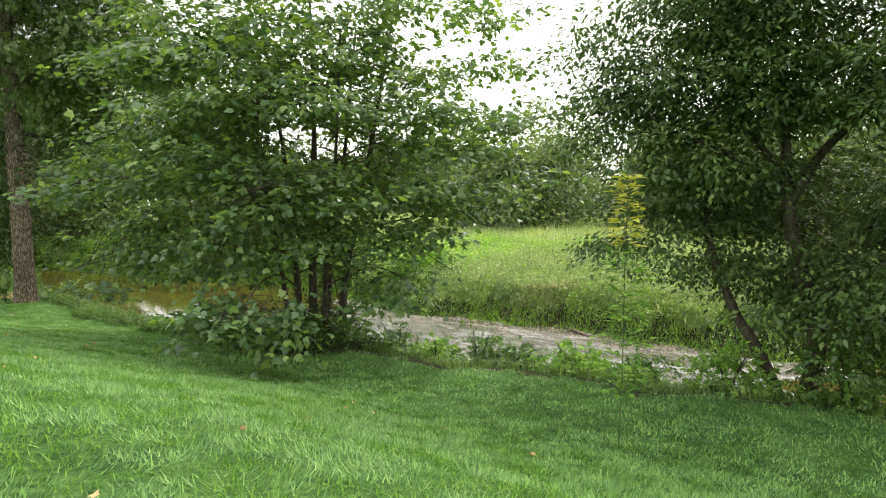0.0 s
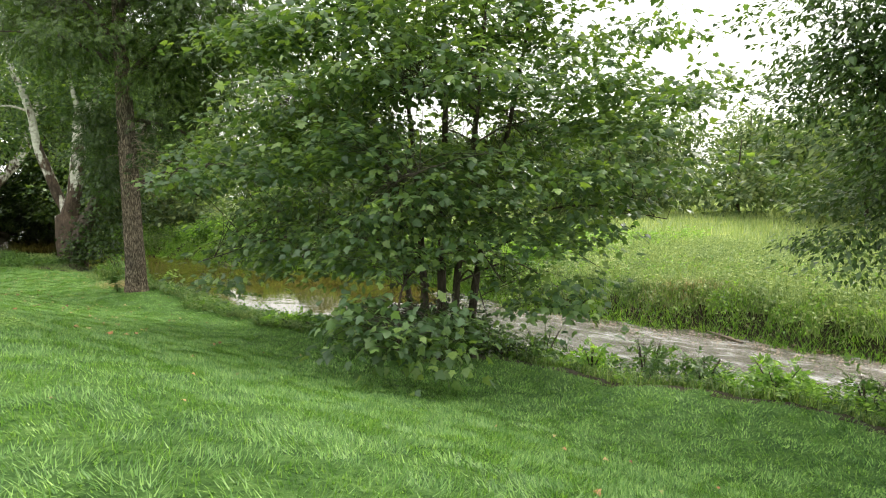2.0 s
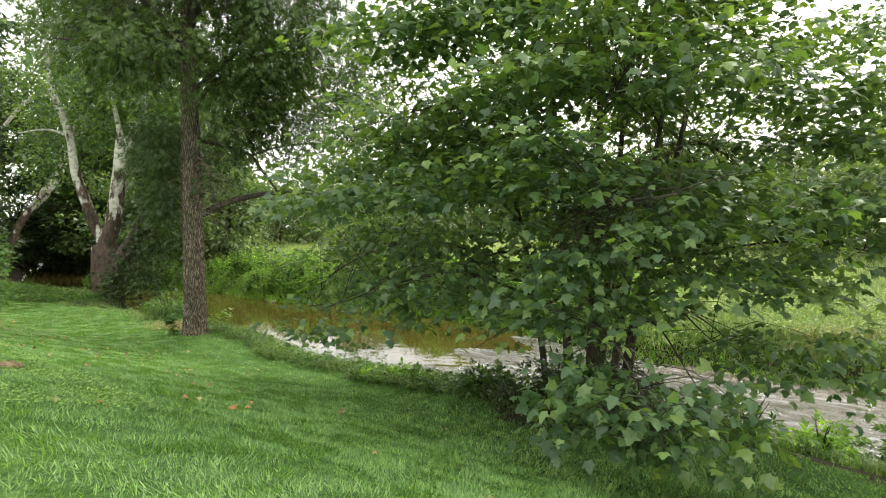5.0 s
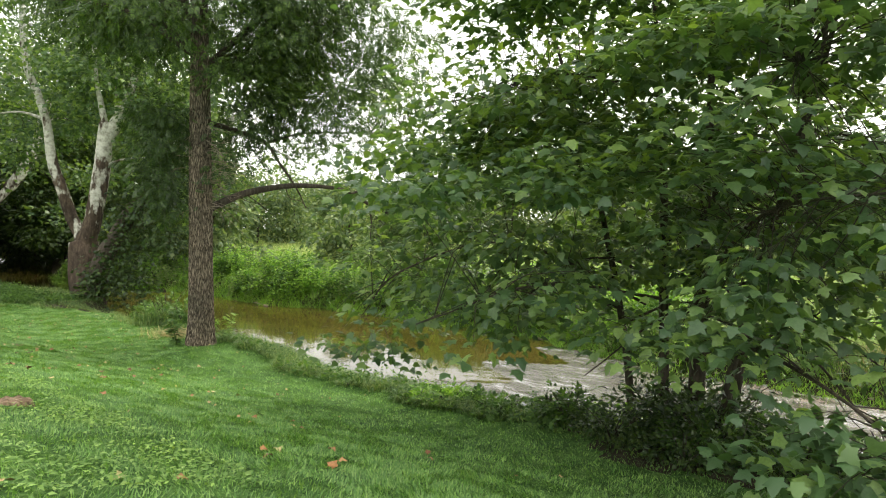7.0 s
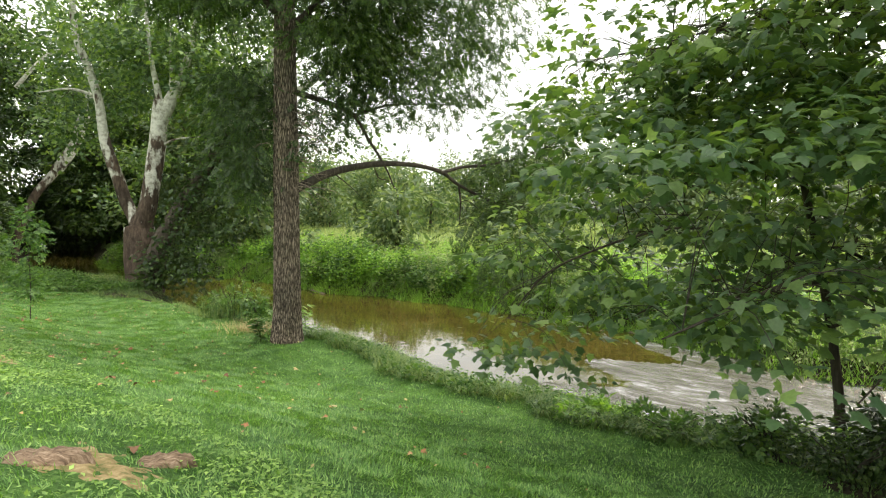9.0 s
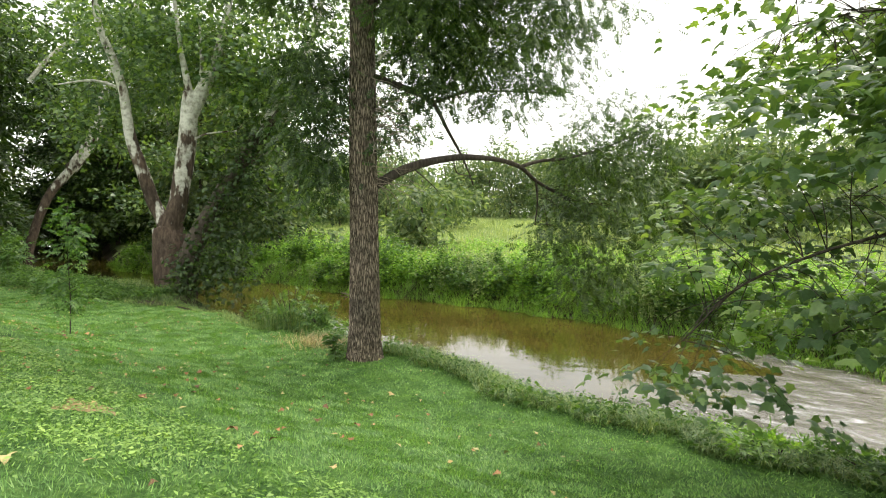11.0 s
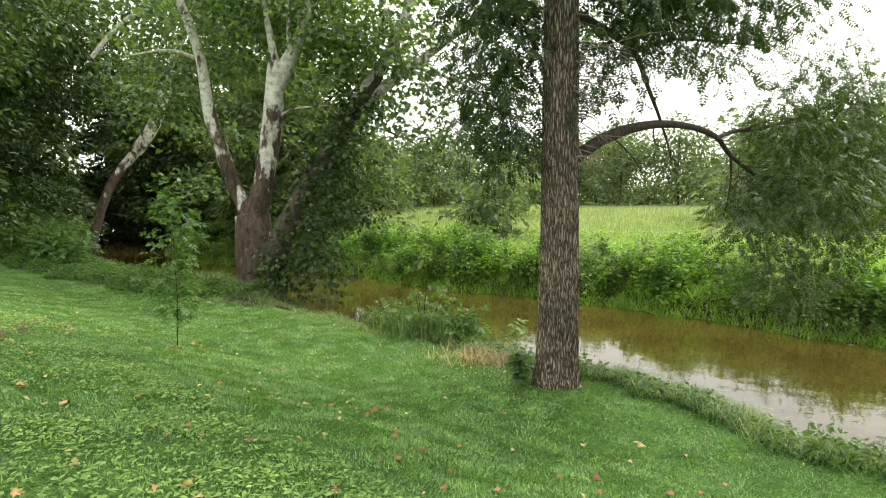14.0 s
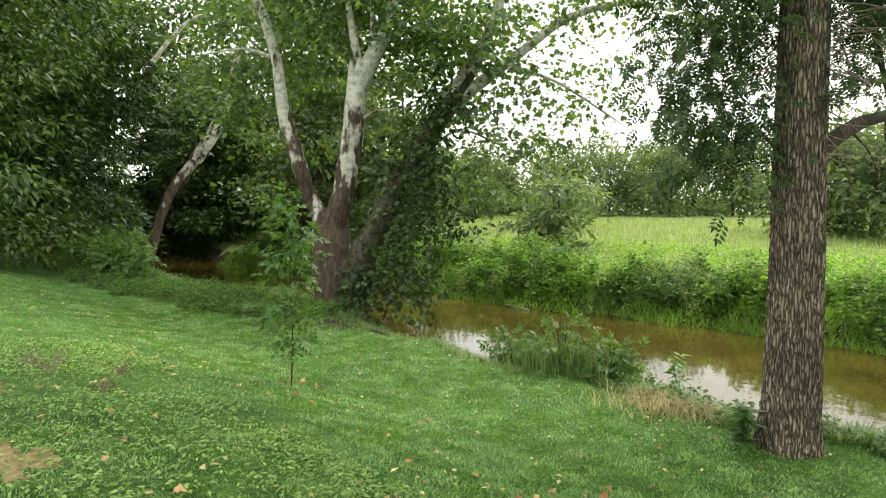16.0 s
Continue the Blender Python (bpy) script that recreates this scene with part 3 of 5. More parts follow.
    # the low bough that hangs over the lawn, leaf by leaf
    lb = [(-4.1, 11.6, -0.75, 0.95, 0.75, 0.55), (-3.3, 11.9, -0.85, 0.8, 0.7, 0.5), (-4.9, 12.0, -0.7, 0.7, 0.7, 0.5)]
    c, o = sprays(r, lb, 11.0, 0.2)
    c[:, 2] = np.maximum(c[:, 2], ground_z(c[:, 0], c[:, 1]) + 0.22)
    world_part("twigwork", *twigs(r, c, sample([low])), TWIG, tr, kind="stuff")
    me = tri_mesh("leaf", LOBED[0], LOBED[1], (SYC_SINGLE,))
    n = 0
    for ci, oi in zip(c, o):
        for _ in range(5):
            if n >= 300:
                break
            n += 1
            p = ci + r.normal(0, 0.2, 3) * (1, 1, 0.6)
            p[2] = max(p[2], gz(p[0], p[1]) + 0.12)
            leaf = under(new("leaf", me), tr)
            q = Euler((r.normal(-0.5, 0.45), r.normal(0, 0.45), r.uniform(0, 6.28)))
            leaf.matrix_local = Matrix.LocRotScale(Vector(p) - tr.location, q, Vector((1, 1, 1)) * r.uniform(0.13, 0.23))
    v, t = foliage(r, c, o, 9, 0.26, LOBED, 0.18, 0.4, 0.5, 0.55)
    v[:, 2] = np.maximum(v[:, 2], ground_z(v[:, 0], v[:, 1]) + 0.03)
    world_part("bough_leaves", v, t, SYC_LEAF, tr, kind="stuff")


def single_leaf_material():
    m, nt, bs = material("sycamore_single_leaf")
    info = nt.nodes.new("ShaderNodeObjectInfo")
    col = ramp(nt, info.outputs["Random"], ((0.0, (0.055, 0.110, 0.045)), (0.6, (0.085, 0.155, 0.062)), (1.0, (0.14, 0.23, 0.07))))
    nt.links.new(col, bs.inputs["Base Color"])
    bs.inputs["Roughness"].default_value = 0.45
    tr = nt.nodes.new("ShaderNodeBsdfTranslucent")
    nt.links.new(mixed(nt, 1.0, col, (2.2, 2.3, 0.9), "MULTIPLY"), tr.inputs["Color"])
    mx = nt.nodes.new("ShaderNodeMixShader")
    mx.inputs[0].default_value = 0.28
    nt.links.new(bs.outputs[0], mx.inputs[1])
    nt.links.new(tr.outputs[0], mx.inputs[2])
    nt.links.new(mx.outputs[0], nt.nodes["Material Output"].inputs["Surface"])
    return m


SYC_SINGLE = single_leaf_material()


def lawn_tree():
    """The tall single trunk at the lawn's edge, with one bough arching out over the water."""
    r = np.random.default_rng(21)
    bx, by = -16.25, 23.1
    b = gz(bx, by)
    tr = thing("lawn_tree", bx, by, b, "tall tree with furrowed grey-brown trunk and one arching bough", "tree")
    path = catmull([(bx, by, b - 0.25), (bx, by, b + 0.25), (bx + 0.01, by, b + 1.2), (bx - 0.02, by + 0.01, b + 4), (bx - 0.06, by + 0.02, b + 8), (bx - 0.1, by + 0.05, b + 13), (bx, by, b + 17)], 34)
    h = path[:, 2] - b
    rad = np.interp(h, (-0.3, 0.0, 0.25, 0.7, 2.0, 4.3, 8, 13, 17), (0.46, 0.42, 0.375, 0.345, 0.325, 0.31, 0.26, 0.14, 0.04))
    world_part("trunk", *tube_arrays(path, rad, 200, 0.03, 3, 0.07), MAIN_BARK, tr, smooth_faces=True)
    arch = [(bx + 0.15, by + 0.1, b + 3.95), (-15.84, 23.47, 2.12), (-15.42, 23.92, 2.41), (-14.81, 24.6, 2.66), (-14.11, 25.37, 2.81), (-13.32, 26.25, 2.83), (-12.64, 27.0, 2.68), (-12.16, 27.54, 2.32), (-11.25, 28.54, 1.88), (-10.3, 29.5, 1.6)]
    arch2 = [(-12.64, 27.0, 2.68), (-12.02, 27.69, 2.91), (-11.0, 28.6, 3.1), (-9.6, 29.4, 3.6), (-8.2, 29.8, 4.4)]
    upper = [(bx + 0.1, by + 0.1, b + 6.5), (-15.78, 23.53, 4.40), (-15.14, 24.24, 4.22), (-14.82, 24.59, 4.02), (-14.55, 24.89, 3.5), (-14.28, 25.19, 3.01), (-14.06, 25.44, 2.55), (-13.9, 25.6, 2.1)]
    limbs = [(arch, 0.125, 0.03), (arch2, 0.06, 0.012), (upper, 0.085, 0.016), ([(-12.16, 27.54, 2.32), (-12.1, 27.7, 1.7), (-12.15, 27.8, 1.0)], 0.035, 0.012),
             ([(-14.83, 24.58, 4.10), (-13.95, 25.56, 4.54), (-12.48, 27.19, 4.83), (-11.37, 28.41, 5.03)], 0.045, 0.010), ([(-15.3, 24.05, 2.45), (-14.9, 24.3, 2.1), (-14.6, 24.7, 1.75)], 0.02, 0.005), ([(-14.4, 25.0, 2.78), (-14.3, 25.2, 2.4), (-14.0, 25.4, 2.3), (-13.8, 25.7, 2.0)], 0.018, 0.005)]
    limbs.append(([(bx + 0.1, by, 9.0), (bx + 1.4, by + 0.2, 10.2), (bx + 3.0, by + 0.3, 10.4), (bx + 4.8, by + 0.4, 9.0)], 0.12, 0.03))
    for ang, z0, L, rise in ((3.0, 8.6, 3.4, 1.0), (3.9, 8.4, 3.8, 0.8), (4.6, 9.0, 3.2, 1.2), (0.6, 8.2, 4.2, 1.8), (1.6, 7.6, 4.0, 1.4), (2.3, 9.0, 4.0, 1.6), (5.4, 9.6, 3.4, 1.8), (0.0, 10.6, 3.6, 1.8), (3.2, 11.2, 3.4, 1.8), (1.1, 12.4, 2.8, 1.6)):
        d = np.array((math.cos(ang), math.sin(ang)))
        limbs.append(([(bx + d[0] * 0.2, by + d[1] * 0.2, b + z0), (bx + d[0] * L * 0.5, by + d[1] * L * 0.5, b + z0 + rise), (bx + d[0] * L, by + d[1] * L, b + z0 + rise * 0.9)], 0.10, 0.02))
    for k, (p, r0, r1) in enumerate(limbs):
        world_part("limb", *limb(p, r0, r1, 9, 8, 0.12, k), GREY_BARK, tr, smooth_faces=True)
    hung = [(-11.7, 27.7, 1.2, 0.8, 0.9, 1.0, 1.5), (-10.4, 28.3, 1.9, 1.4, 1.3, 1.4, 1.5), (-9.0, 28.9, 2.5, 1.5, 1.3, 1.3, 1.4), (-10.5, 28.4, 3.5, 1.5, 1.3, 1.0, 1.5), (-10.9, 28.3, 0.1, 1.0, 0.9, 1.1, 1.5), (-8.0, 29.5, 4.3, 1.3, 1.1, 1.2), (-9.3, 28.7, 0.3, 1.2, 1.0, 1.1, 1.3), (-9.8, 28.7, 4.7, 1.2, 1.2, 0.7, 1.1), (-10.4, 28.1, -0.8, 0.9, 0.8, 0.6, 1.2), (-8.3, 29.1, 1.0, 0.8, 0.9, 0.9),
            (-14.4, 25.2, 4.7, 0.9, 0.9, 0.6, 1.0), (-13.2, 26.3, 4.9, 1.1, 1.0, 0.6, 1.0), (-12.2, 27.4, 5.2, 1.1, 1.0, 0.6, 1.0), (-11.8, 27.4, 6.5, 1.3, 1.2, 1.0, 1.0), (-11.6, 27.2, 8.3, 1.5, 1.3, 1.2, 0.9)]
    blobs = hung + [(-13.6, 24.7, 5.3, 1.6, 1.4, 1.1, 1.2), (-13.4, 22.6, 8.4, 2.2, 1.8, 1.6), (-12.0, 23.2, 10.2, 2.2, 2.0, 1.6, 0.8), (-14.5, 22.2, 10.6, 2.4, 2.0, 1.8, 0.8), (-19.8, 25.4, 9.6, 2.4, 2.0, 1.6, 0.8), (-14.6, 25.2, 6.8, 1.8, 1.8, 1.6), (-14.8, 23.0, 6.2, 1.2, 1.2, 1.0, 1.3), (-15.0, 24.0, 6.4, 1.6, 1.5, 1.2, 1.3), (-14.0, 23.4, 7.4, 2.0, 1.8, 1.2), (-12.7, 24.9, 6.4, 1.7, 1.4, 1.3, 0.8), (-12.4, 24.8, 8.2, 2.0, 1.6, 1.2, 0.8), (-11.2, 25.6, 7.2, 2.0, 1.5, 1.5, 0.8), (-18.6, 23.4, 7.4, 1.5, 1.4, 1.0, 1.2), (-19.6, 22.6, 8.0, 1.6, 1.6, 1.2), (-20.4, 24.0, 8.8, 1.8, 1.6, 1.3, 1.2), (-21.6, 25.0, 10.0, 2.2, 2.0, 1.6),
             (-16.6, 20.8, 7.1, 1.9, 1.5, 1.1), (-16.0, 24.4, 8.8, 3.4, 3.0, 2.0), (-16.2, 23.0, 11.2, 4.0, 3.8, 2.4, 0.6), (-19.4, 23.6, 8.8, 2.0, 1.8, 1.5, 1.0), (-18.6, 22.4, 10.6, 2.2, 2.0, 1.5, 0.7), (-16.0, 23.0, 14.6, 3.0, 3.0, 2.4, 0.3), (-13.2, 24.0, 9.4, 2.0, 2.0, 1.6), (-18.6, 24.6, 7.8, 2.0, 1.8, 1.4)]
    c, o = sprays(r, blobs, 3.4, 0.35)
    v, t = foliage(r, c, o, 13, 0.30, COMPOUND, 0.26, 0.75, 0.6, 0.6)
    world_part("crown", v, t, ASH_LEAF, tr, "drooping sprays of narrow leaflets", "stuff")
    world_part("twigwork", *twigs(r, c, sample([p for p, _, _ in limbs]), 0.008), TWIG, tr, kind="stuff")
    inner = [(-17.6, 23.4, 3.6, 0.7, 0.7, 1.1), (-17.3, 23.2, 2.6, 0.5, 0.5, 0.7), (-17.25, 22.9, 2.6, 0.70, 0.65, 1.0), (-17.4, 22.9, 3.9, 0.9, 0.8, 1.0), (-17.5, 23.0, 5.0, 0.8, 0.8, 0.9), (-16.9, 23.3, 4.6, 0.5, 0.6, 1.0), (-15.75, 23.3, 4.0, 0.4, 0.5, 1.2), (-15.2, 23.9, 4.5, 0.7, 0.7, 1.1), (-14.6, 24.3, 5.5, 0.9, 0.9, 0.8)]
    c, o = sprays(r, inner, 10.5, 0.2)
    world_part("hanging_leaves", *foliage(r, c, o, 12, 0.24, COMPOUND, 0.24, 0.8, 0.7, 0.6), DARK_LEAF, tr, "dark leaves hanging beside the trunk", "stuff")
    # dead twigs that fringe the trunk
    fringe = []
    for k in range(90):
        z0, ang = r.uniform(4.0, 6.4), r.uniform(-0.9, 3.2)
        a = np.array((bx + 0.29 * math.cos(ang), by + 0.29 * math.sin(ang), b + z0))
        d = np.array((math.cos(ang), math.sin(ang), r.uniform(-0.6, 0.3)))
        L = r.uniform(0.4, 1.5)
        p = [a]
        for _ in range(4):
            d = d + r.normal(0, 0.25, 3) + (0, 0, -0.12)
            p.append(p[-1] + unit(d) * L / 4)
        fringe.append(limb(p, 0.010, 0.003, 4, 2))
        q = np.array(p[2])
        fringe.append(limb([q, q + unit(d + r.normal(0, 0.6, 3)) * L * 0.3], 0.006, 0.002, 3, 2))
    world_part("dead_twigwork", *joined(fringe), DEADWOOD, tr, kind="stuff")


def white_sycamore():
    r = np.random.default_rng(31)
    bx, by = -27.3, 33.9
    b = gz(bx, by)
    tr = thing("sycamore_tree", bx, by, b, "large forked sycamore with peeling white and brown bark", "tree")
    limbs = [([(bx, by, b - 0.4), (bx, by, b + 0.6), (-27.39, 33.96, -0.36), (-27.53, 34.1, 0.55)], 0.74, 0.62),
             ([(-27.6, 34.2, 0.1), (-28.2, 34.8, 0.91), (-28.67, 34.8, 1.84), (-29.12, 34.61, 3.47), (-29.44, 34.47, 4.68), (-29.64, 34.39, 6.47), (-29.98, 34.24, 7.83), (-30.6, 34.2, 9.6), (-30.9, 34.4, 13)], 0.34, 0.12),
             ([(-27.4, 34.0, 0.0), (-27.32, 34.01, 0.63), (-26.99, 34.13, 2.02), (-26.71, 34.23, 3.99), (-26.57, 34.28, 5.54), (-26.51, 34.3, 6.4)], 0.47, 0.30),
             ([(-26.52, 34.3, 6.0), (-26.69, 34.21, 7.26), (-26.86, 34.14, 8.4), (-27.4, 34.4, 12)], 0.17, 0.06),
             ([(-26.55, 34.27, 5.4), (-25.96, 34.47, 6.72), (-25.5, 34.64, 7.9), (-24.9, 35.0, 11)], 0.34, 0.12),
             ([(-26.3, 34.3, 5.6), (-26.1, 34.5, 7.2), (-26.2, 34.6, 9.5)], 0.14, 0.05),
             ([(-26.7, 34.2, 4.1), (-25.9, 34.3, 4.6), (-24.4, 34.6, 4.8)], 0.06, 0.02),
             ([(-29.7, 34.4, 6.6), (-30.8, 34.1, 6.9), (-32.2, 33.8, 6.7)], 0.08, 0.025)]
    for k, (p, r0, r1) in enumerate(limbs):
        world_part("trunk" if k == 0 else "limb", *limb(p, r0, r1, 18, 10, 0.10, k), SYC_BARK, tr, smooth_faces=True)
    blobs = [(-27, 35.8, 10.5, 4.2, 3.6, 2.6), (-31.5, 39.0, 9.6, 3.6, 3.2, 2.6), (-24.0, 35.4, 8.8, 3.0, 2.8, 2.3), (-22.8, 35.0, 6.0, 2.4, 2.2, 1.6), (-29.0, 36.8, 14.0, 4.5, 4.0, 2.6, 0.4), (-33.5, 37.6, 7.0, 2.2, 2.0, 1.5),
             (-28.4, 36.0, 7.2, 1.8, 1.8, 1.2), (-24.2, 35.4, 3.2, 1.5, 1.2, 1.1), (-32.0, 35.4, 5.2, 1.6, 1.4, 1.2), (-27.6, 36.4, 9.0, 2.4, 2.0, 1.4), (-23.4, 34.6, 7.4, 1.8, 1.6, 1.2), (-25.6, 36.2, 5.6, 1.5, 1.3, 1.1), (-28.6, 37.2, 4.4, 1.4, 1.3, 0.9, 0.7)]
    c, o = sprays(r, blobs, 2.3, 0.4, 6, 0.7, 0.18)
    v, t = foliage(r, c, o, 13, 0.42, LOBED, 0.21, 0.45, 0.45, 0.6)
    world_part("crown", v, t, SYC_LEAF, tr, "sycamore leaves", "stuff")
    world_part("twigwork", *twigs(r, c, sample([p for p, _, _ in limbs])), TWIG, tr, kind="stuff")

    bx, by = -26.2, 33.0
    b = gz(bx, by)
    t2 = thing("leaning_tree", bx, by, b, "dark leaning sycamore trunk overgrown with leafy creepers beside the creek", "tree")
    limbs = [([(bx, by, b - 0.3), (-25.95, 33.02, -0.5), (-25.15, 33.5, 1.43), (-24.32, 34.04, 3.16), (-23.46, 34.6, 4.74), (-22.77, 35.06, 5.95)], 0.46, 0.26),
             ([(-23.46, 34.6, 4.74), (-21.48, 35.89, 6.48), (-19.55, 37.16, 8.23), (-17.24, 38.67, 9.2), (-15.4, 39.87, 9.16)], 0.24, 0.05), ([(-23.4, 34.65, 4.9), (-22.41, 35.29, 6.77), (-21.88, 35.64, 8.19), (-21.2, 36.2, 11)], 0.30, 0.10), ([(-24.98, 33.6, 2.0), (-23.28, 34.72, 3.88), (-21.82, 35.67, 3.58), (-20.26, 36.7, 2.73)], 0.06, 0.015),
             ([(-21.5, 35.9, 6.4), (-19.8, 36.8, 5.9), (-18.2, 37.6, 5.0), (-17.2, 38.2, 4.4)], 0.08, 0.015)]
    for k, (p, r0, r1) in enumerate(limbs):
        world_part("trunk" if k == 0 else "limb", *limb(p, r0, r1, 16, 9, 0.10, k + 9), GREY_BARK if k == 0 else SYC_BARK, t2, smooth_faces=True)
    blobs = [(-25.2, 32.5, -0.9, 1.1, 0.9, 1.2), (-24.6, 32.9, 0.6, 1.1, 0.9, 1.1), (-24.2, 33.4, 2.2, 1.2, 1.0, 1.1), (-24.0, 33.7, 3.6, 1.1, 1.0, 1.0), (-24.0, 32.8, -0.9, 0.9, 0.8, 1.0), (-23.4, 34.2, 4.8, 1.0, 0.9, 0.8), (-23.2, 33.4, 1.0, 1.0, 0.8, 0.9, 0.8), (-26.0, 32.4, -1.5, 0.7, 0.6, 0.6)]
    c, o = sprays(r, blobs, 9.0, 0.3)
    world_part("creeper_leaves", *foliage(r, c, o, 13, 0.28, LOBED, 0.17, 0.5, 0.6, 0.6), DARK_LEAF, t2, "dark creeper leaves", "stuff")
    blobs = [(-18.0, 38.0, 9.8, 2.6, 2.2, 1.5, 0.8), (-15.0, 39.4, 9.4, 2.2, 1.8, 1.2, 0.8), (-20.6, 36.0, 9.8, 2.4, 2.0, 1.6, 0.8), (-20.6, 36.4, 4.4, 1.9, 1.4, 1.0), (-22.0, 35.4, 2.6, 1.5, 1.2, 1.0), (-18.2, 37.4, 5.2, 1.6, 1.4, 0.9, 0.8), (-19.4, 36.8, 6.8, 1.5, 1.2, 0.7, 0.8), (-23.4, 35.8, 7.2, 1.4, 1.2, 1.0)]
    c2, o2 = sprays(r, blobs, 1.8, 0.4, 6, 0.7, 0.16)
    world_part("crown", *foliage(r, c2, o2, 13, 0.42, LOBED, 0.20, 0.45, 0.45, 0.6), SYC_LEAF, t2, "sycamore leaves", "stuff")
    world_part("twigwork", *twigs(r, np.vstack([c, c2]), sample([p for p, _, _ in limbs])), TWIG, t2, kind="stuff")


def plain_tree(name, bx, by, label, limbs, blobs, leaf, leaf_mat, bark, dens=2.0, per=12, size=0.16, spread=0.4, seed=1, category="tree", droop=0.4, keep=1.0, pad=0, wide=0.6, tilt=0.6):
    r = np.random.default_rng(seed)
    tr = thing(name, bx, by, gz(bx, by), label, category)
    for k, (p, r0, r1) in enumerate(limbs):
        world_part("trunk" if k == 0 else "limb", *limb(p, r0, r1, 10, 8, 0.10, k + seed), bark, tr, smooth_faces=True)
    c, o = sprays(r, blobs, dens, 0.4, pad, wide)
    c[:, 2] = np.maximum(c[:, 2], ground_z(c[:, 0], c[:, 1]) + 0.25)
    world_part("crown", *foliage(r, c, o, per, spread, leaf, size, droop, 0.5 if tilt > 0.5 else 0.3, tilt), leaf_mat, tr, kind="stuff")
    world_part("twigwork", *twigs(r, c, sample([p for p, _, _ in limbs]), keep=keep), TWIG, tr, kind="stuff")
    return tr


young_sycamore()
lawn_tree()
white_sycamore()

# dark tree over the bank where the walk begins
b0 = gz(6.9, 11.9)
plain_tree("bank_tree", 6.9, 11.9, "dark leafy tree with several dark stems on the creek bank",
           [([(7.1, 11.8, b0 - 0.2), (7.3, 11.6, -1.2), (7.0, 11.8, 0.2), (6.85, 11.93, 1.4), (6.79, 11.98, 2.8), (6.72, 12.02, 4.2), (6.8, 12.1, 9.5)], 0.18, 0.05), ([(6.85, 11.93, 1.4), (7.4, 11.8, 2.4), (8.2, 11.4, 3.6), (9.0, 11.0, 6.5)], 0.11, 0.04),
            ([(6.95, 11.9, b0 - 0.2), (6.45, 12.21, -1.58), (6.09, 12.47, -0.8), (5.7, 12.8, 0.6), (5.5, 12.9, 2.4)], 0.15, 0.05), ([(6.8, 12.0, 2.0), (6.2, 12.3, 3.0), (5.6, 12.5, 4.6)], 0.08, 0.02), ([(6.9, 12.4, 1.6), (5.6, 12.4, 2.6), (4.2, 12.8, 3.0)], 0.07, 0.02), ([(7.0, 12.3, 3.0), (8.0, 12.2, 4.5), (9.4, 12.0, 5.5)], 0.07, 0.02)],
           [(7.2, 12.2, 4.8, 2.8, 2.4, 2.2), (7.6, 12.2, 8.0, 3.2, 2.8, 2.4, 0.6), (5.0, 12.6, 6.6, 1.7, 1.5, 1.2, 1.5), (9.4, 11.6, 0.4, 1.8, 1.6, 1.6), (5.2, 12.8, 2.9, 1.9, 1.7, 1.5, 2.2), (4.6, 13.0, 1.2, 1.1, 1.2, 0.8, 2.2), (5.3, 12.6, 4.3, 1.6, 1.4, 1.3, 2.0), (7.2, 10.6, 0.5, 1.5, 0.9, 0.55, 2.4), (8.6, 10.2, 0.2, 1.6, 1.0, 0.7, 2.4), (8.8, 11.0, 2.0, 2.2, 1.8, 1.2, 0.8), (6.0, 12.4, 5.6, 2.0, 2.0, 1.6, 1.5),
            # Crown masses beyond the right edge of view are added to shade the lawn.
            (8.6, 10.6, -0.9, 1.6, 1.0, 1.0, 1.6), (9.6, 11.0, 5.0, 2.6, 2.2, 2.4), (11.6, 9.2, 4.2, 2.8, 2.6, 2.4, 1.2), (11.4, 8.8, 0.8, 2.2, 2.0, 1.8, 0.8), (10.2, 9.8, 7.6, 3.0, 2.6, 2.0, 0.9), (4.1, 13.2, 4.4, 1.2, 1.1, 1.0, 1.8), (6.0, 13.0, 0.6, 1.2, 1.2, 0.8, 1.8), (7.8, 12.6, 0.2, 1.4, 1.2, 1.2, 1.6), (12.0, 7.4, 6.8, 3.0, 2.8, 2.2, 0.9), (8.6, 9.0, 4.4, 2.0, 1.6, 1.2, 1.9), (10.6, 7.6, 3.0, 2.2, 2.0, 1.4, 1.5), (9.6, 6.4, 5.0, 2.0, 1.8, 1.2, 1.2), (9.6, 8.6, 1.2, 1.4, 1.2, 0.9, 1.0), (7.6, 13.4, 1.2, 2.0, 1.2, 1.4, 1.3), (9.6, 12.6, 1.6, 1.8, 1.2, 1.6, 1.2), (6.2, 13.6, 2.4, 1.5, 1.2, 1.1, 1.3), (9.0, 12.0, -1.0, 1.6, 1.0, 0.9, 1.5), (10.6, 10.4, -0.6, 1.4, 1.2, 1.0, 1.2)],
           OVATE, BANK_LEAF, GREY_BARK, 5.8, 34, 0.15, 0.28, 41, pad=12, wide=0.66, keep=0.3, tilt=0.38)

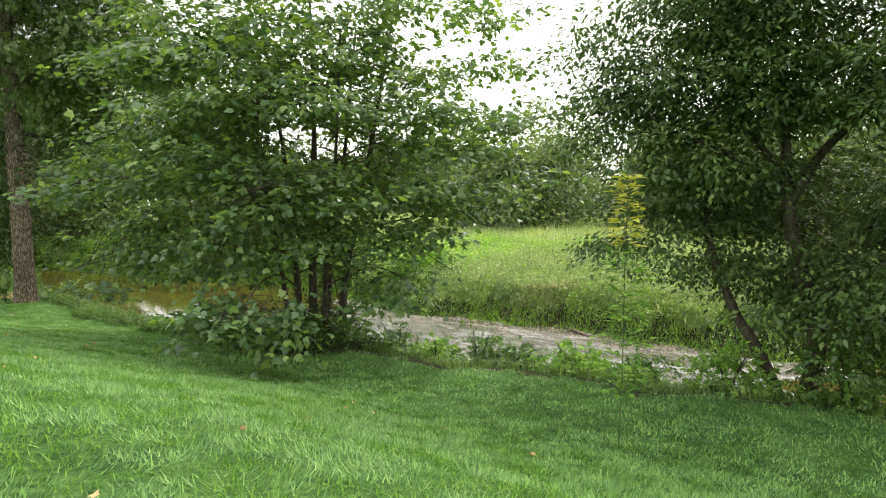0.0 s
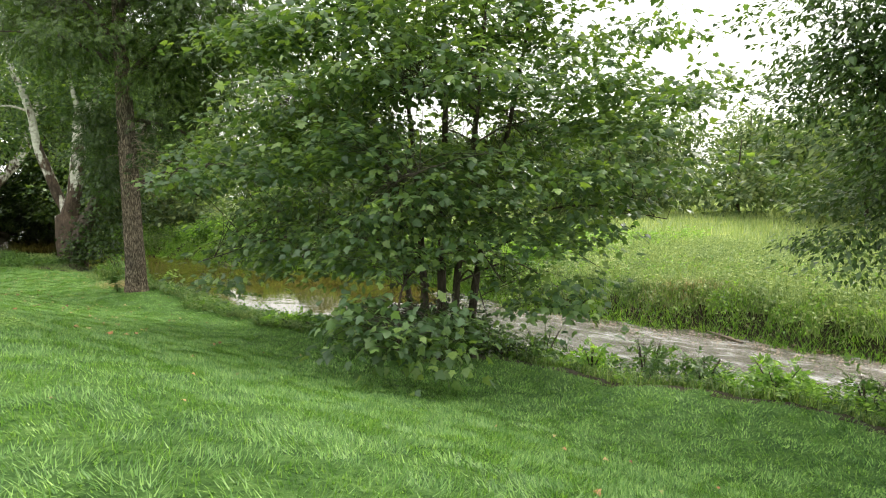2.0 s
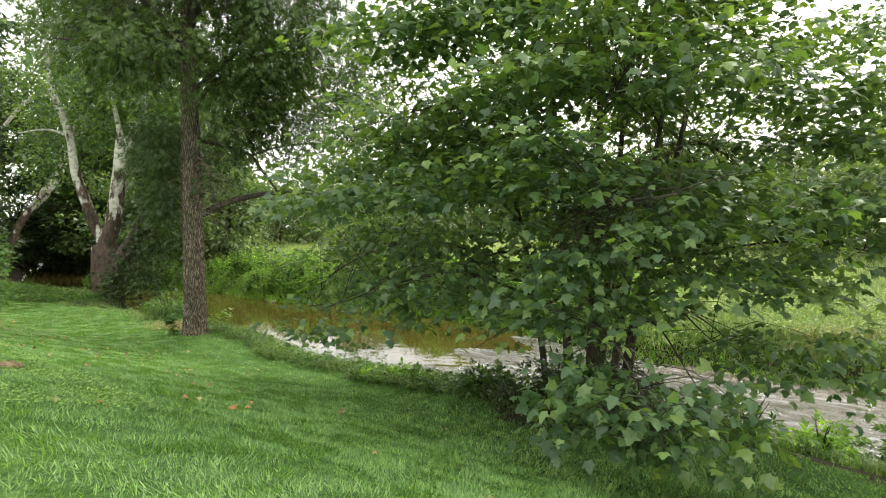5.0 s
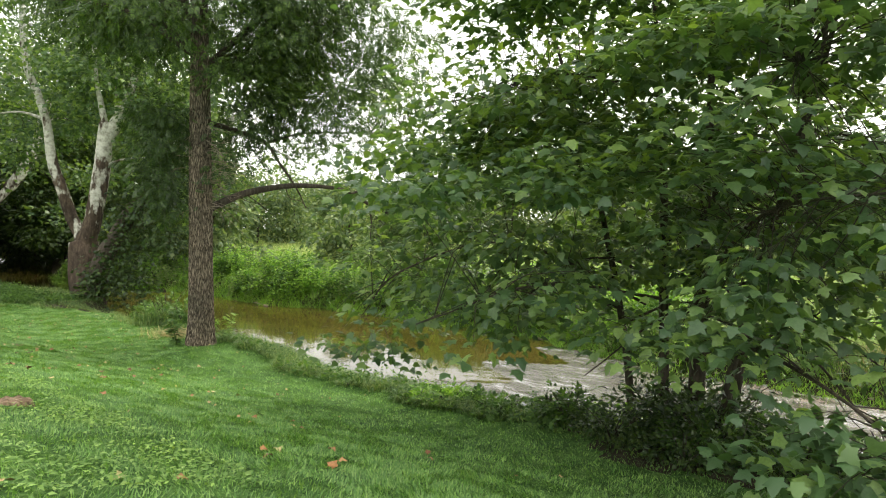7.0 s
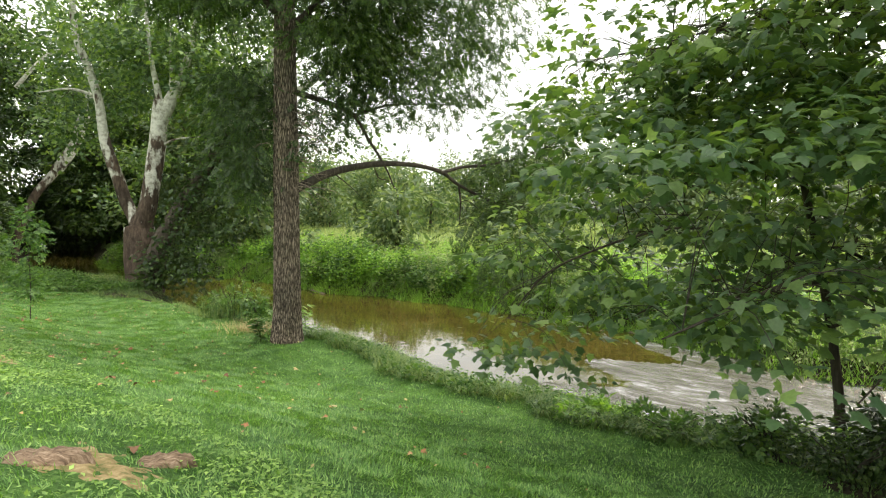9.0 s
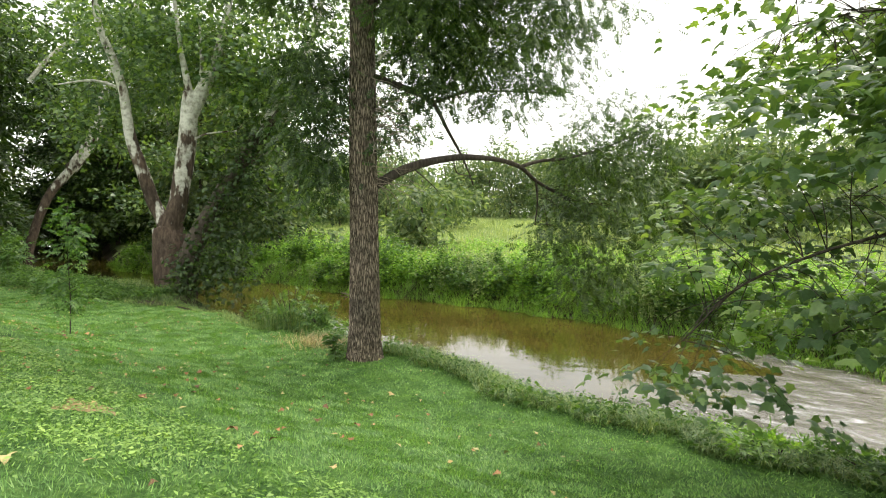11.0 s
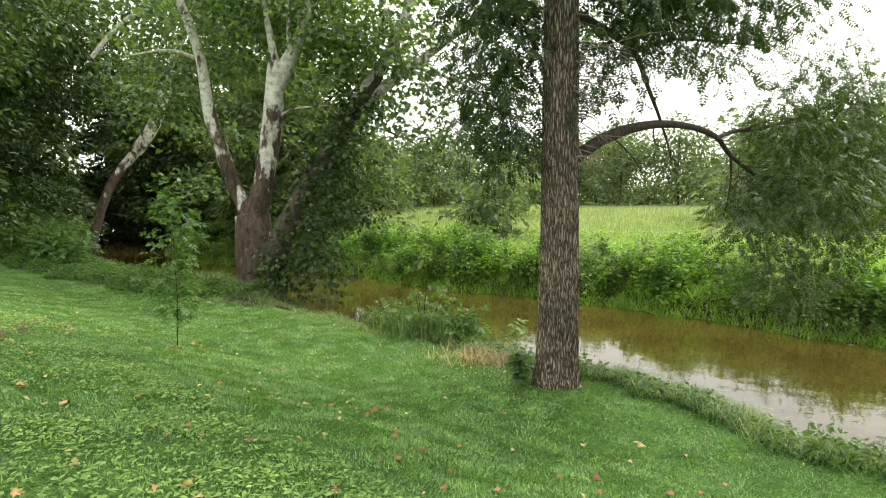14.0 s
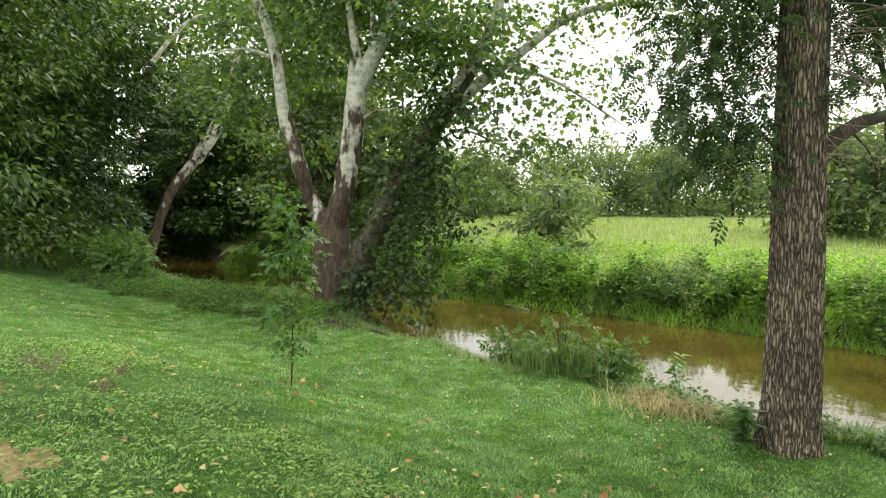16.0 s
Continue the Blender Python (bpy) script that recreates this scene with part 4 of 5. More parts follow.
# leaning sycamore at the creek's bend, and the wood to its left
plain_tree("bend_sycamore_tree", -40.7, 41.4, "leaning sycamore with pale patchy bark at the creek's bend",
           [([(-40.7, 41.4, gz(-40.7, 41.4) - 0.2), (-40.49, 41.58, -0.9), (-39.76, 42.13, 1.9), (-38.75, 42.9, 3.71), (-38.13, 43.36, 4.79), (-37.65, 43.73, 6.93), (-37.09, 44.15, 9.09), (-36.48, 44.61, 10.98), (-35.8, 45.2, 14)], 0.26, 0.20),
            ([(-38.75, 42.9, 3.71), (-38.1, 43.3, 4.9), (-37.55, 43.76, 6.6), (-37.3, 43.9, 7.9)], 0.36, 0.26), ([(-39.89, 41.24, 8.52), (-39.05, 41.9, 10.05), (-38.19, 42.56, 11.05), (-37.1, 43.41, 11.19)], 0.12, 0.10),
            ([(-37.5, 43.9, 7.8), (-36.6, 44.2, 8.4), (-35.6, 44.6, 8.5)], 0.10, 0.04)],
           [(-38.0, 46.5, 14.0, 5.0, 4.2, 3.0), (-42.0, 45.0, 12.6, 3.6, 3.2, 2.4), (-35.5, 46.0, 10.6, 2.4, 2.2, 1.6), (-36.2, 45.8, 5.0, 1.6, 1.4, 1.4), (-37.0, 46.0, 2.4, 1.6, 1.5, 1.2)], LOBED, SYC_LEAF, SYC_BARK, 0.8, 12, 0.27, 0.5, 51, pad=6, wide=0.9)
for k, (x, y, h, w) in enumerate(((-46.5, 41.5, 22, 4.8), (-53.0, 49.5, 25, 5.6), (-43.5, 35.0, 19, 4.2), (-50.0, 34.5, 21, 5.0), (-59.0, 42.0, 25, 5.8), (-52.5, 67.0, 20, 5.4), (-60.0, 72.0, 21, 6.0),
                                  (-36.5, 60.0, 17, 4.6), (-43.0, 68.0, 19, 5.6), (-30.5, 54.0, 13, 3.8), (-46.0, 80.0, 20, 6.0), (-36.5, 53.5, 18, 3.8), (-20.0, 58.0, 5.5, 2.3), (-66.0, 56.0, 22, 6.4), (-74.0, 66.0, 23, 7.0), (-68.0, 84.0, 23, 7.0), (-58.0, 92.0, 22, 7.0), (-64.0, 46.0, 20, 6.0))):
    z = gz(x, y)
    near = k in (0, 2, 3)
    plain_tree("wood_tree", x, y, "dense dark green tree in the wood along the creek", [([(x, y, z - 0.2), (x + 0.2, y, z + h * 0.3), (x + 0.1, y + 0.3, z + h * 0.6), (x, y, z + h * 0.95)], 0.20, 0.05),
               ([(x, y, z + h * 0.25), (x + w * 0.3, y - w * 0.3, z + h * 0.4), (x + w * 0.7, y - w * 0.5, z + h * 0.45)], 0.08, 0.02), ([(x, y, z + h * 0.35), (x - w * 0.4, y - w * 0.2, z + h * 0.5), (x - w * 0.7, y, z + h * 0.6)], 0.08, 0.02)],
               [(x, y, z + h * 0.40, w * 0.85, w * 0.85, h * 0.18), (x + 0.4, y, z + h * 0.60, w, w, h * 0.18), (x, y, z + h * 0.85, w * 0.85, w * 0.85, h * 0.17, 0.6), (x + w * 0.3, y - w * 0.4, z + h * 0.22, w * 0.6, w * 0.5, h * 0.13), (x - w * 0.3, y - w * 0.3, z + h * 0.24, w * 0.55, w * 0.5, h * 0.14),
                (x + w * 0.1, y + w * 0.2, z + h * 0.10, w * 0.6, w * 0.6, h * 0.09)],
               OVATE, HAZED_FAR_LEAF if k in (7, 9, 10, 11, 12) else ASH_LEAF if k % 3 == 2 else DARK_LEAF, GREY_BARK, 0.95 if near else (0.36 if k < 13 else 0.16), 26, 0.33 if near else (0.60 if k < 13 else 0.95), 0.5 if k < 13 else 0.8, 60 + k, keep=0.3, pad=6, wide=0.9)


# ---------------------------------------------------------------- saplings and bushes
def sapling(name, x, y, h, label, leaf_mat, top_mat, seed, width):
    r = np.random.default_rng(seed)
    b = gz(x, y)
    tr = thing(name, x, y, b, label, "sapling")
    stem = [(x, y, b - 0.05), (x + 0.03, y, b + h * 0.3), (x - 0.02, y + 0.02, b + h * 0.65), (x + 0.04, y, b + h)]
    world_part("stem", *limb(stem, 0.016 if top_mat is leaf_mat else 0.009, 0.004, 6, 8), TWIG if top_mat is leaf_mat else GREEN_STEM, tr, smooth_faces=True)
    sp = catmull(stem, 12)
    c, o, ends = [], [], []
    for k in range(int(h * 16)):
        f = r.uniform(0.22, 1.0)
        a = sp[int(f * (len(sp) - 1))]
        ang = r.uniform(0, 6.28)
        L = width * (1.12 - f) ** 0.6 * r.uniform(0.5, 1.1)
        d = np.array((math.cos(ang), math.sin(ang), 0.45))
        c.append(a + d * L)
        o.append(d)
        ends.append(limb([a, a + d * L * 0.5, a + d * L], 0.005, 0.002, 4, 2))
    world_part("twigwork", *joined(ends), TWIG, tr, kind="stuff")
    c, o = np.array(c), unit(np.array(o))
    hi = c[:, 2] > b + h * 0.72
    for sel, mat in ((~hi, leaf_mat), (hi, top_mat)):
        if sel.any():
            world_part("leaves", *foliage(r, c[sel], o[sel], 7, 0.14 if top_mat is leaf_mat else 0.05, SPRIG if top_mat is leaf_mat else OVATE, 0.17 if top_mat is leaf_mat else 0.11, 0.4, 0.6, 0.5), mat, tr, kind="stuff")


sapling("sapling", -23.83, 23.38, 3.25, "young thin-stemmed sapling with small leaves on the lawn", WEED_DARK, WEED_DARK, 71, 0.46)
def tiered_sapling(x, y, h):
    """Thin stem with whorls of level leaves, pale yellow towards the tip."""
    r = np.random.default_rng(72)
    b = gz(x, y)
    tr = thing("yellow_sapling", x, y, b, "slender sapling with tiers of pale yellow leaves at its tip", "sapling")
    stem = [(x - 0.05, y, b - 0.05), (x, y, b + h * 0.35), (x + 0.03, y + 0.02, b + h * 0.7), (x + 0.06, y - 0.02, b + h)]
    world_part("stem", *limb(stem, 0.012, 0.004, 6, 8), GREEN_STEM, tr, smooth_faces=True)
    sp = catmull(stem, 20)
    sets, stalks = {0: [], 1: []}, []
    for f in np.concatenate([np.arange(0.20, 0.62, 0.028), np.arange(0.62, 1.0, 0.034)]):
        a = sp[int(f * (len(sp) - 1))]
        reach = np.interp(f, (0.2, 0.35, 0.55, 0.75, 1.0), (0.16, 0.42, 0.30, 0.22, 0.12))
        for ang in r.uniform(0, 6.28) + np.arange(5) * 1.257:
            d = np.array((math.cos(ang), math.sin(ang), 0.16 + 0.1 * r.normal()))
            e = a + d * reach * r.uniform(0.6, 1.1)
            stalks.append(limb([a, e], 0.003, 0.0015, 3, 2))
            n = 4
            p = a + (e - a) * np.linspace(0.35, 1.0, n)[:, None] + r.normal(0, 0.02, (n, 3))
            tip = np.tile(d, (n, 1)) + r.normal(0, 0.5, (n, 3)) * (1, 1, 0.3)
            sets[int(f > 0.70)].append(scatter(OVATE, p, tip, np.array((0, 0, 1.0)) + r.normal(0, 0.25, (n, 3)), 0.15 * r.uniform(0.7, 1.2, n)))
    world_part("twigwork", *joined(stalks), GREEN_STEM, tr, kind="stuff")
    world_part("leaves", *joined(sets[0]), WEED_LEAF, tr, "green leaves", "stuff")
    world_part("leaves", *joined(sets[1]), YELLOW_LEAF, tr, "pale yellow leaves", "stuff")


tiered_sapling(2.42, 8.05, 3.75)


def bush(name, x, y, w, h, label, mat, shape, size, seed, dens=6.0, per=14, group=""):
    r = np.random.default_rng(seed)
    b = gz(x, y)
    tr = thing(name, x, y, b, label, "bush", group)
    stems = []
    for k in range(7):
        a = r.uniform(0, 6.28)
        stems.append([(x, y, b - 0.05), (x + math.cos(a) * w * 0.25, y + math.sin(a) * w * 0.25, b + h * 0.45), (x + math.cos(a) * w * 0.55, y + math.sin(a) * w * 0.55, b + h * 0.85)])
    world_part("stemwork", *joined([limb(p, 0.02 * max(1, h), 0.006, 5, 4) for p in stems]), TWIG, tr, kind="stuff")
    c, o = sprays(r, [(x, y, b + h * 0.5, w * 0.85, w * 0.85, h * 0.45), (x + w * 0.35, y, b + h * 0.4, w * 0.5, w * 0.55, h * 0.35), (x - w * 0.35, y + w * 0.2, b + h * 0.42, w * 0.5, w * 0.5, h * 0.4)], dens / max(0.3, w * h), 0.3)
    c[:, 2] = np.maximum(c[:, 2], ground_z(c[:, 0], c[:, 1]) + 0.1)
    world_part("leaves", *foliage(r, c, o, per, 0.16 * max(w, h), shape, size, 0.3, 0.6, 0.6), mat, tr, kind="stuff")


for k, (s_, u_, w, h, mat) in enumerate(((4.2, 12.9, 0.7, 0.55, WEED_DARK), (5.6, 12.7, 0.7, 0.5, WEED_LEAF), (6.9, 12.6, 0.5, 0.45, WEED_DARK), (8.1, 12.5, 0.6, 0.75, WEED_DARK), (9.3, 12.3, 0.6, 0.45, WEED_LEAF), (10.5, 12.2, 0.8, 0.6, WEED_DARK),
                                         (11.8, 11.6, 0.8, 0.5, WEED_DARK), (13.0, 11.0, 1.0, 0.5, WEED_DARK), (15.8, 10.9, 0.9, 0.45, WEED_DARK), (17.2, 10.6, 0.9, 0.35, WEED_DARK), (18.4, 10.4, 0.8, 0.35, WEED_LEAF), (2.4, 12.8, 0.8, 0.6, WEED_LEAF), (0.4, 12.6, 0.9, 0.8, WEED_DARK), (-2.0, 12.2, 1.2, 1.1, WEED_DARK),
                                         (31.5, 10.2, 0.95, 1.6, WEED_DARK), (32.9, 10.4, 0.7, 1.3, WEED_DARK), (30.3, 10.3, 0.5, 1.0, WEED_DARK))):
    x, y = xy(s_, u_)
    bush("weed_bush", x, y, w, h * (1.85 if s_ < 14 else 1.2 if s_ < 20 else 1.0), "leafy green weeds on the near bank", mat, SPRIG, 0.20, 80 + k, 9.0, 12, "weeds along the lawn's edge")
for k, (x, y, w, h) in enumerate(((-37.4, 35.4, 1.2, 1.7), (-39.2, 37.0, 1.6, 2.2), (-41.0, 40.0, 1.7, 2.0))):
    bush("wood_bush", x, y, w, h, "leafy bush at the foot of the wood", WEED_DARK, SPRIG, 0.34, 100 + k, 14.0, 12, "bushes below the wood")


# ---------------------------------------------------------------- growth on the ground
def spots(r, n, s0, s1, lo, hi):
    s = r.uniform(s0, s1, n)
    a, c = lo(s), hi(s)
    u = a + (c - a) * r.random(n)
    x, y = xy(s, u)
    return np.stack([x, y, ground_z(x, y)], -1), s, u


SPIKE = (np.array([(-0.5, 0, 0), (0.5, 0, 0), (0, 1, 0.0)], float), np.array([[0, 1, 2]]))


def blades(r, pos, height, width, lean=0.5, shape=BLADE):
    n = len(pos)
    ang = r.uniform(0, 6.28, n)
    out = np.stack([np.cos(ang), np.sin(ang), np.zeros(n)], -1)
    tip = np.array((0, 0, 1.0)) + out * r.normal(lean, 0.2, n)[:, None]
    return scatter(shape, pos, tip, out * -1 + np.array((0, 0, 0.4)), height, width)


def stuff(name, v, t, mat, label, category):
    return tagged(new(name, tri_mesh(name, v, t, (mat,))), label, category, kind="stuff")


def lawn():
    r = np.random.default_rng(5)
    shape = (np.array([(-0.5, 0, 0), (0.5, 0, 0), (0, 1, 0.0)], float), np.array([[0, 1, 2]]))
    sets = []
    for n, s0, s1, ulo, uhi, h, w in ((330000, -3, 30, 0.3, 9.5, 0.066, 0.0085), (230000, -3, 44, 3.5, 99, 0.062, 0.016), (110000, 26, 52, -1.5, 9, 0.056, 0.014)):
        p, s, u = spots(r, n, s0, s1, lambda q: np.full_like(q, ulo), lambda q: np.minimum(lawn_edge(q) + 0.3, uhi))
        dens = 0.55 + 0.45 * lumps(p[:, 0] * 1.3, p[:, 1] * 1.3)
        ok = r.random(n) < np.clip(0.6 + dens * 0.5, 0.35, 1)
        if uhi == 9.5:
            ok &= r.random(n) > smooth(4.5, 9.5, u)
        ok &= np.hypot(p[:, 0] + 3.7, p[:, 1] - 17.9) > r.uniform(1.9, 3.6, n)
        ok &= bare(p[:, 0], p[:, 1]) < r.random(n)
        p = p[ok]
        m = len(p)
        ang = 7.0 * lumps(p[:, 0] * 2.1 + 5, p[:, 1] * 2.1) + r.normal(0, 0.9, m)
        out = np.stack([np.cos(ang), np.sin(ang), np.zeros(m)], -1)
        tip = np.array((0, 0, 1.0)) + out * r.uniform(0.2, 1.9, m)[:, None]
        tuft = 0.75 + 0.6 * np.clip(lumps(p[:, 0] * 3.7, p[:, 1] * 3.7 + 2) + 0.4, 0, 1)
        h = h * tuft * np.interp(s[ok], (12, 22), (1.0, 0.66))
        sets.append(scatter(shape, p, tip, out * -1, h * r.uniform(0.6, 1.5, m), w * r.uniform(0.7, 1.4, m)))
    v, t = joined(sets)
    stuff("lawn_grass", v, t, LAWN_BLADE, "short mown green lawn grass", "grass")
    p, s, u = spots(r, 52000, 14, 36, lambda q: np.full_like(q, -0.6), lambda q: np.full_like(q, 3.0))
    patch = lumps(p[:, 0] * 0.8 + 4, p[:, 1] * 0.8) + 0.6 * lumps(p[:, 0] * 3.1, p[:, 1] * 3.7) + r.normal(0, 0.25, len(p)) > np.interp(s, (16, 28), (0.2, -0.15))
    p = p[patch]
    p[:, 2] += r.uniform(0.025, 0.07, len(p))
    n = len(p)
    v, t = scatter(OVATE, p, unit(r.normal(size=(n, 3)) * (1, 1, 0.15)), np.array((0, 0, 1.0)) + r.normal(0, 0.35, (n, 3)), 0.048 * r.uniform(0.5, 1.4, n))
    stuff("clover", v, t, CLOVER, "low clover and broad-leaved lawn weeds", "weeds")


BARE = ((-13.3, 11.80, 0.66, 0.32), (-17.4, 15.35, 0.45, 0.32), (-25.6, 19.3, 0.9, 0.4), (-23.2, 17.6, 0.6, 0.4))


def bare(x, y):
    out = np.zeros_like(x)
    for bx, by, a, c in BARE:
        s, u = su(x - bx, y - by)
        d = np.sqrt((s / a) ** 2 + (u / c) ** 2) + 0.25 * np.sin(s * 7 + u * 5) * np.sin(u * 9 - s * 3)
        out = np.maximum(out, np.clip((1.25 - d) * 1.1, 0, 0.72))
    return out


def bare_patches():
    for k, (bx, by, a, c) in enumerate(BARE):
        n, rings = 40, 8
        ang = np.linspace(0, 6.2832, n, endpoint=False)
        pts = [(bx, by)]
        for q in range(1, rings + 1):
            for w in ang:
                f = q / rings * (1 + 0.22 * math.sin(3 * w + k) + 0.15 * math.sin(7 * w + 2 * k))
                dx, dy = xy(a * f * math.cos(w), c * f * math.sin(w))
                pts.append((bx + dx, by + dy))
        p = np.array(pts)
        z = ground_z(p[:, 0], p[:, 1]) + 0.014
        tri = [[0, 1 + i, 1 + (i + 1) % n] for i in range(n)]
        for q in range(rings - 1):
            for i in range(n):
                e, f = 1 + q * n + i, 1 + q * n + (i + 1) % n
                tri += [[e, e + n, f + n], [e, f + n, f]]
        rad = np.concatenate([[0.0], np.repeat(np.arange(1, rings + 1) / rings, n)])
        z += -0.014 + 0.016 * (1 - 2.0 * rad ** 2 + 0.9 * np.sin(p[:, 0] * 19) * np.sin(p[:, 1] * 23 + 1) + 0.5 * np.sin(p[:, 0] * 47 + p[:, 1] * 31))
        v = np.column_stack([p, z])
        tagged(new("bare_earth_patch", tri_mesh("bare_earth_patch", v, tri, (BARE_EARTH,), smooth_faces=True)), "patch of bare reddish earth in the lawn", "bare earth", "bare patches", "structure")


bare_patches()
lawn()


def bank_growth():
    r = np.random.default_rng(6)
    # long grass along the near bank
    p, s, u = spots(r, 60000, 14, 60, lambda q: lawn_edge(q) - 0.15, lambda q: near_edge(q) + 0.15)
    ok = (lumps(p[:, 0], p[:, 1]) > -0.35) & (p[:, 2] > WATER_Z - 0.1)
    v1 = blades(r, p[ok], np.interp(s[ok], (16, 22, 29, 32, 39, 44), (0.32, 0.42, 0.38, 0.24, 0.24, 0.40)) * r.uniform(0.4, 1.5, ok.sum()), 0.013, 1.25)
    p, s, u = spots(r, 16000, -4, 14, lambda q: lawn_edge(q) + 0.5, lambda q: near_edge(q) + 0.15)
    v2 = blades(r, p, 0.30 * r.uniform(0.5, 1.5, len(p)), 0.014, 0.8)
    p, s, u = spots(r, 15000, 17, 31, lambda q: lawn_edge(q) - 0.1, lambda q: near_edge(q) - 0.4)
    v3 = blades(r, p, 0.40 * r.uniform(0.5, 1.4, len(p)) * (0.6 + 0.5 * np.clip(lumps(p[:, 0] * 1.4, p[:, 1] * 1.4) + 0.5, 0, 1)), 0.018, 1.5)
    v, t = joined([v1, v2, v3])
    stuff("bank_grass", v, t, TALL_GRASS, "long arching grass on the near bank", "grass")
    # dry straw by the tall trunk
    pc = np.array(xy(28.6, 9.6))
    q = pc + r.normal(0, 1, (1300, 2)) * (0.55, 0.4)
    p = np.column_stack([q, ground_z(q[:, 0], q[:, 1])])
    stuff("dry_grass", *blades(r, p, 0.35 * r.uniform(0.5, 1.3, len(p)), 0.010, 1.2), STRAW, "dry straw-coloured grass beside the trunk", "grass")
    # sedge clumps
    sets = []
    for s_, u_, w, h, n in ((31.5, 10.4, 0.85, 1.0, 1500), (32.6, 10.6, 0.7, 0.9, 900), (30.4, 10.6, 0.6, 0.7, 700)):
        c = np.array(xy(s_, u_))
        q = c + r.normal(0, w * 0.5, (n, 2))
        p = np.column_stack([q, ground_z(q[:, 0], q[:, 1])])
        sets.append(blades(r, p, h * r.uniform(0.5, 1.15, n), 0.014, 0.35))
    stuff("sedge", *joined(sets), TALL_GRASS, "tall sedge clumps at the water's edge", "sedge")
    # far bank: tall leafy weeds, low grass at the water
    def plants(n, s0, s1, lo, hi, h0, h1, leaf, per, kind=None):
        p, s, u = spots(r, n, s0, s1, lo, hi)
        if kind is not None:
            f = lumps(p[:, 0] * 0.62 + 7 * kind, p[:, 1] * 0.62 - 3 * kind) + r.normal(0, 0.12, n)
            p = p[f > 0.02]
            n = len(p)
        h = r.uniform(h0, h1, n) * (0.40 + 1.0 * np.clip(lumps(p[:, 0] * 0.9, p[:, 1] * 0.9) + 0.5, 0, 1))
        base = np.repeat(p, per, 0)
        f = r.uniform(0.12, 1.0, n * per)
        ang = r.uniform(0, 6.28, n * per)
        out = np.stack([np.cos(ang), np.sin(ang), np.full(n * per, 0.1)], -1)
        pos = base + out * 0.05 + np.stack([np.zeros(n * per)] * 2 + [f * np.repeat(h, per)], -1)
        a = scatter(OVATE, pos, out + np.array((0, 0, 1.0)) * r.uniform(-0.5, 0.6, n * per)[:, None], np.array((0, 0, 0.7)) + out * 0.6 + r.normal(0, 0.7, (n * per, 3)), leaf * r.uniform(0.6, 1.3, n * per) * (1.15 - 0.5 * f))
        b = blades(r, p, h, 0.018, 0.1)
        return joined([a, b])

    stuff("far_bank_weeds", *plants(4600, 17, 66, lambda q: far_edge(q) + 0.5, lambda q: far_edge(q) + 4.5, 0.7, 1.8, 0.26, 20, 0), WEED_LEAF, "tall leafy weeds crowding the far bank", "weeds")
    stuff("far_bank_dark_weeds", *plants(3400, 17, 66, lambda q: far_edge(q) + 0.7, lambda q: far_edge(q) + 4.2, 0.7, 1.7, 0.30, 18, 1), WEED_DARK, "dark leafy weeds on the far bank", "weeds")
    stuff("far_bank_stalks", *plants(4200, 17, 66, lambda q: far_edge(q) + 0.4, lambda q: far_edge(q) + 4.2, 0.8, 1.9, 0.17, 18, 2), PALE_WEED, "pale narrow-leaved stalks on the far bank", "weeds")
    stuff("meadow_weeds", *plants(3600, 17, 90, lambda q: far_edge(q) + 4.0, lambda q: far_edge(q) + 24, 0.5, 0.9, 0.26, 9), WEED_LEAF, "tall green weeds in the meadow", "weeds")
    stuff("near_bank_weeds", *plants(3200, 39.5, 66, lambda q: lawn_edge(q) - 0.1, lambda q: np.minimum(near_edge(q), lawn_edge(q) + 2.6), 0.25, 0.55, 0.15, 10), WEED_DARK, "green weeds on the near bank", "weeds")
    stuff("strip_weeds", *plants(900, 16, 31, lambda q: lawn_edge(q) - 0.1, lambda q: near_edge(q) - 0.2, 0.22, 0.6, 0.14, 11), WEED_DARK, "small broad-leaved weeds among the bank grass", "weeds")
    stuff("slope_weeds", *plants(3000, -8, 19, lambda q: far_edge(q) + 0.8, lambda q: far_edge(q) + 14, 0.35, 0.95, 0.17, 14), PALE_WEED, "soft pale green weeds on the far slope", "weeds")
    stuff("bank_edge_weeds", *plants(2000, -4, 20, lambda q: lawn_edge(q) + 0.8, lambda q: near_edge(q) + 0.1, 0.28, 0.62, 0.13, 12), WEED_LEAF, "bright leafy weeds along the near bank", "weeds")
    p, s, u = spots(r, 60000, -10, 20, lambda q: far_edge(q) + 0.6, lambda q: far_edge(q) + 20)
    stuff("slope_grass", *blades(r, p, 0.65 * r.uniform(0.4, 1.3, len(p)), 0.030, 0.6, SPIKE), PALE_WEED, "pale seeding grass on the far slope", "grass")
    q = np.array(xy(11.0, 22.4)) + r.normal(0, 1, (700, 2)) * (0.9, 0.5)
    p = np.column_stack([q, ground_z(q[:, 0], q[:, 1])])
    stuff("bank_straw", *blades(r, p, 0.6 * r.uniform(0.5, 1.3, len(p)), 0.016, 0.9), STRAW, "dry straw-coloured grass on the far bank", "grass")
    p, s, u = spots(r, 40000, -6, 70, lambda q: far_edge(q) - 0.05, lambda q: far_edge(q) + 1.7)
    stuff("far_bank_grass", *blades(r, p, np.where(s < 18, 0.28, 0.48) * r.uniform(0.5, 1.4, len(p)), 0.032, 0.9, SPIKE), WEED_LEAF, "bright grass hanging over the far bank", "grass")
    p, s, u = spots(r, 90000, -40, 130, lambda q: far_edge(q) + 3, lambda q: far_edge(q) + 60)
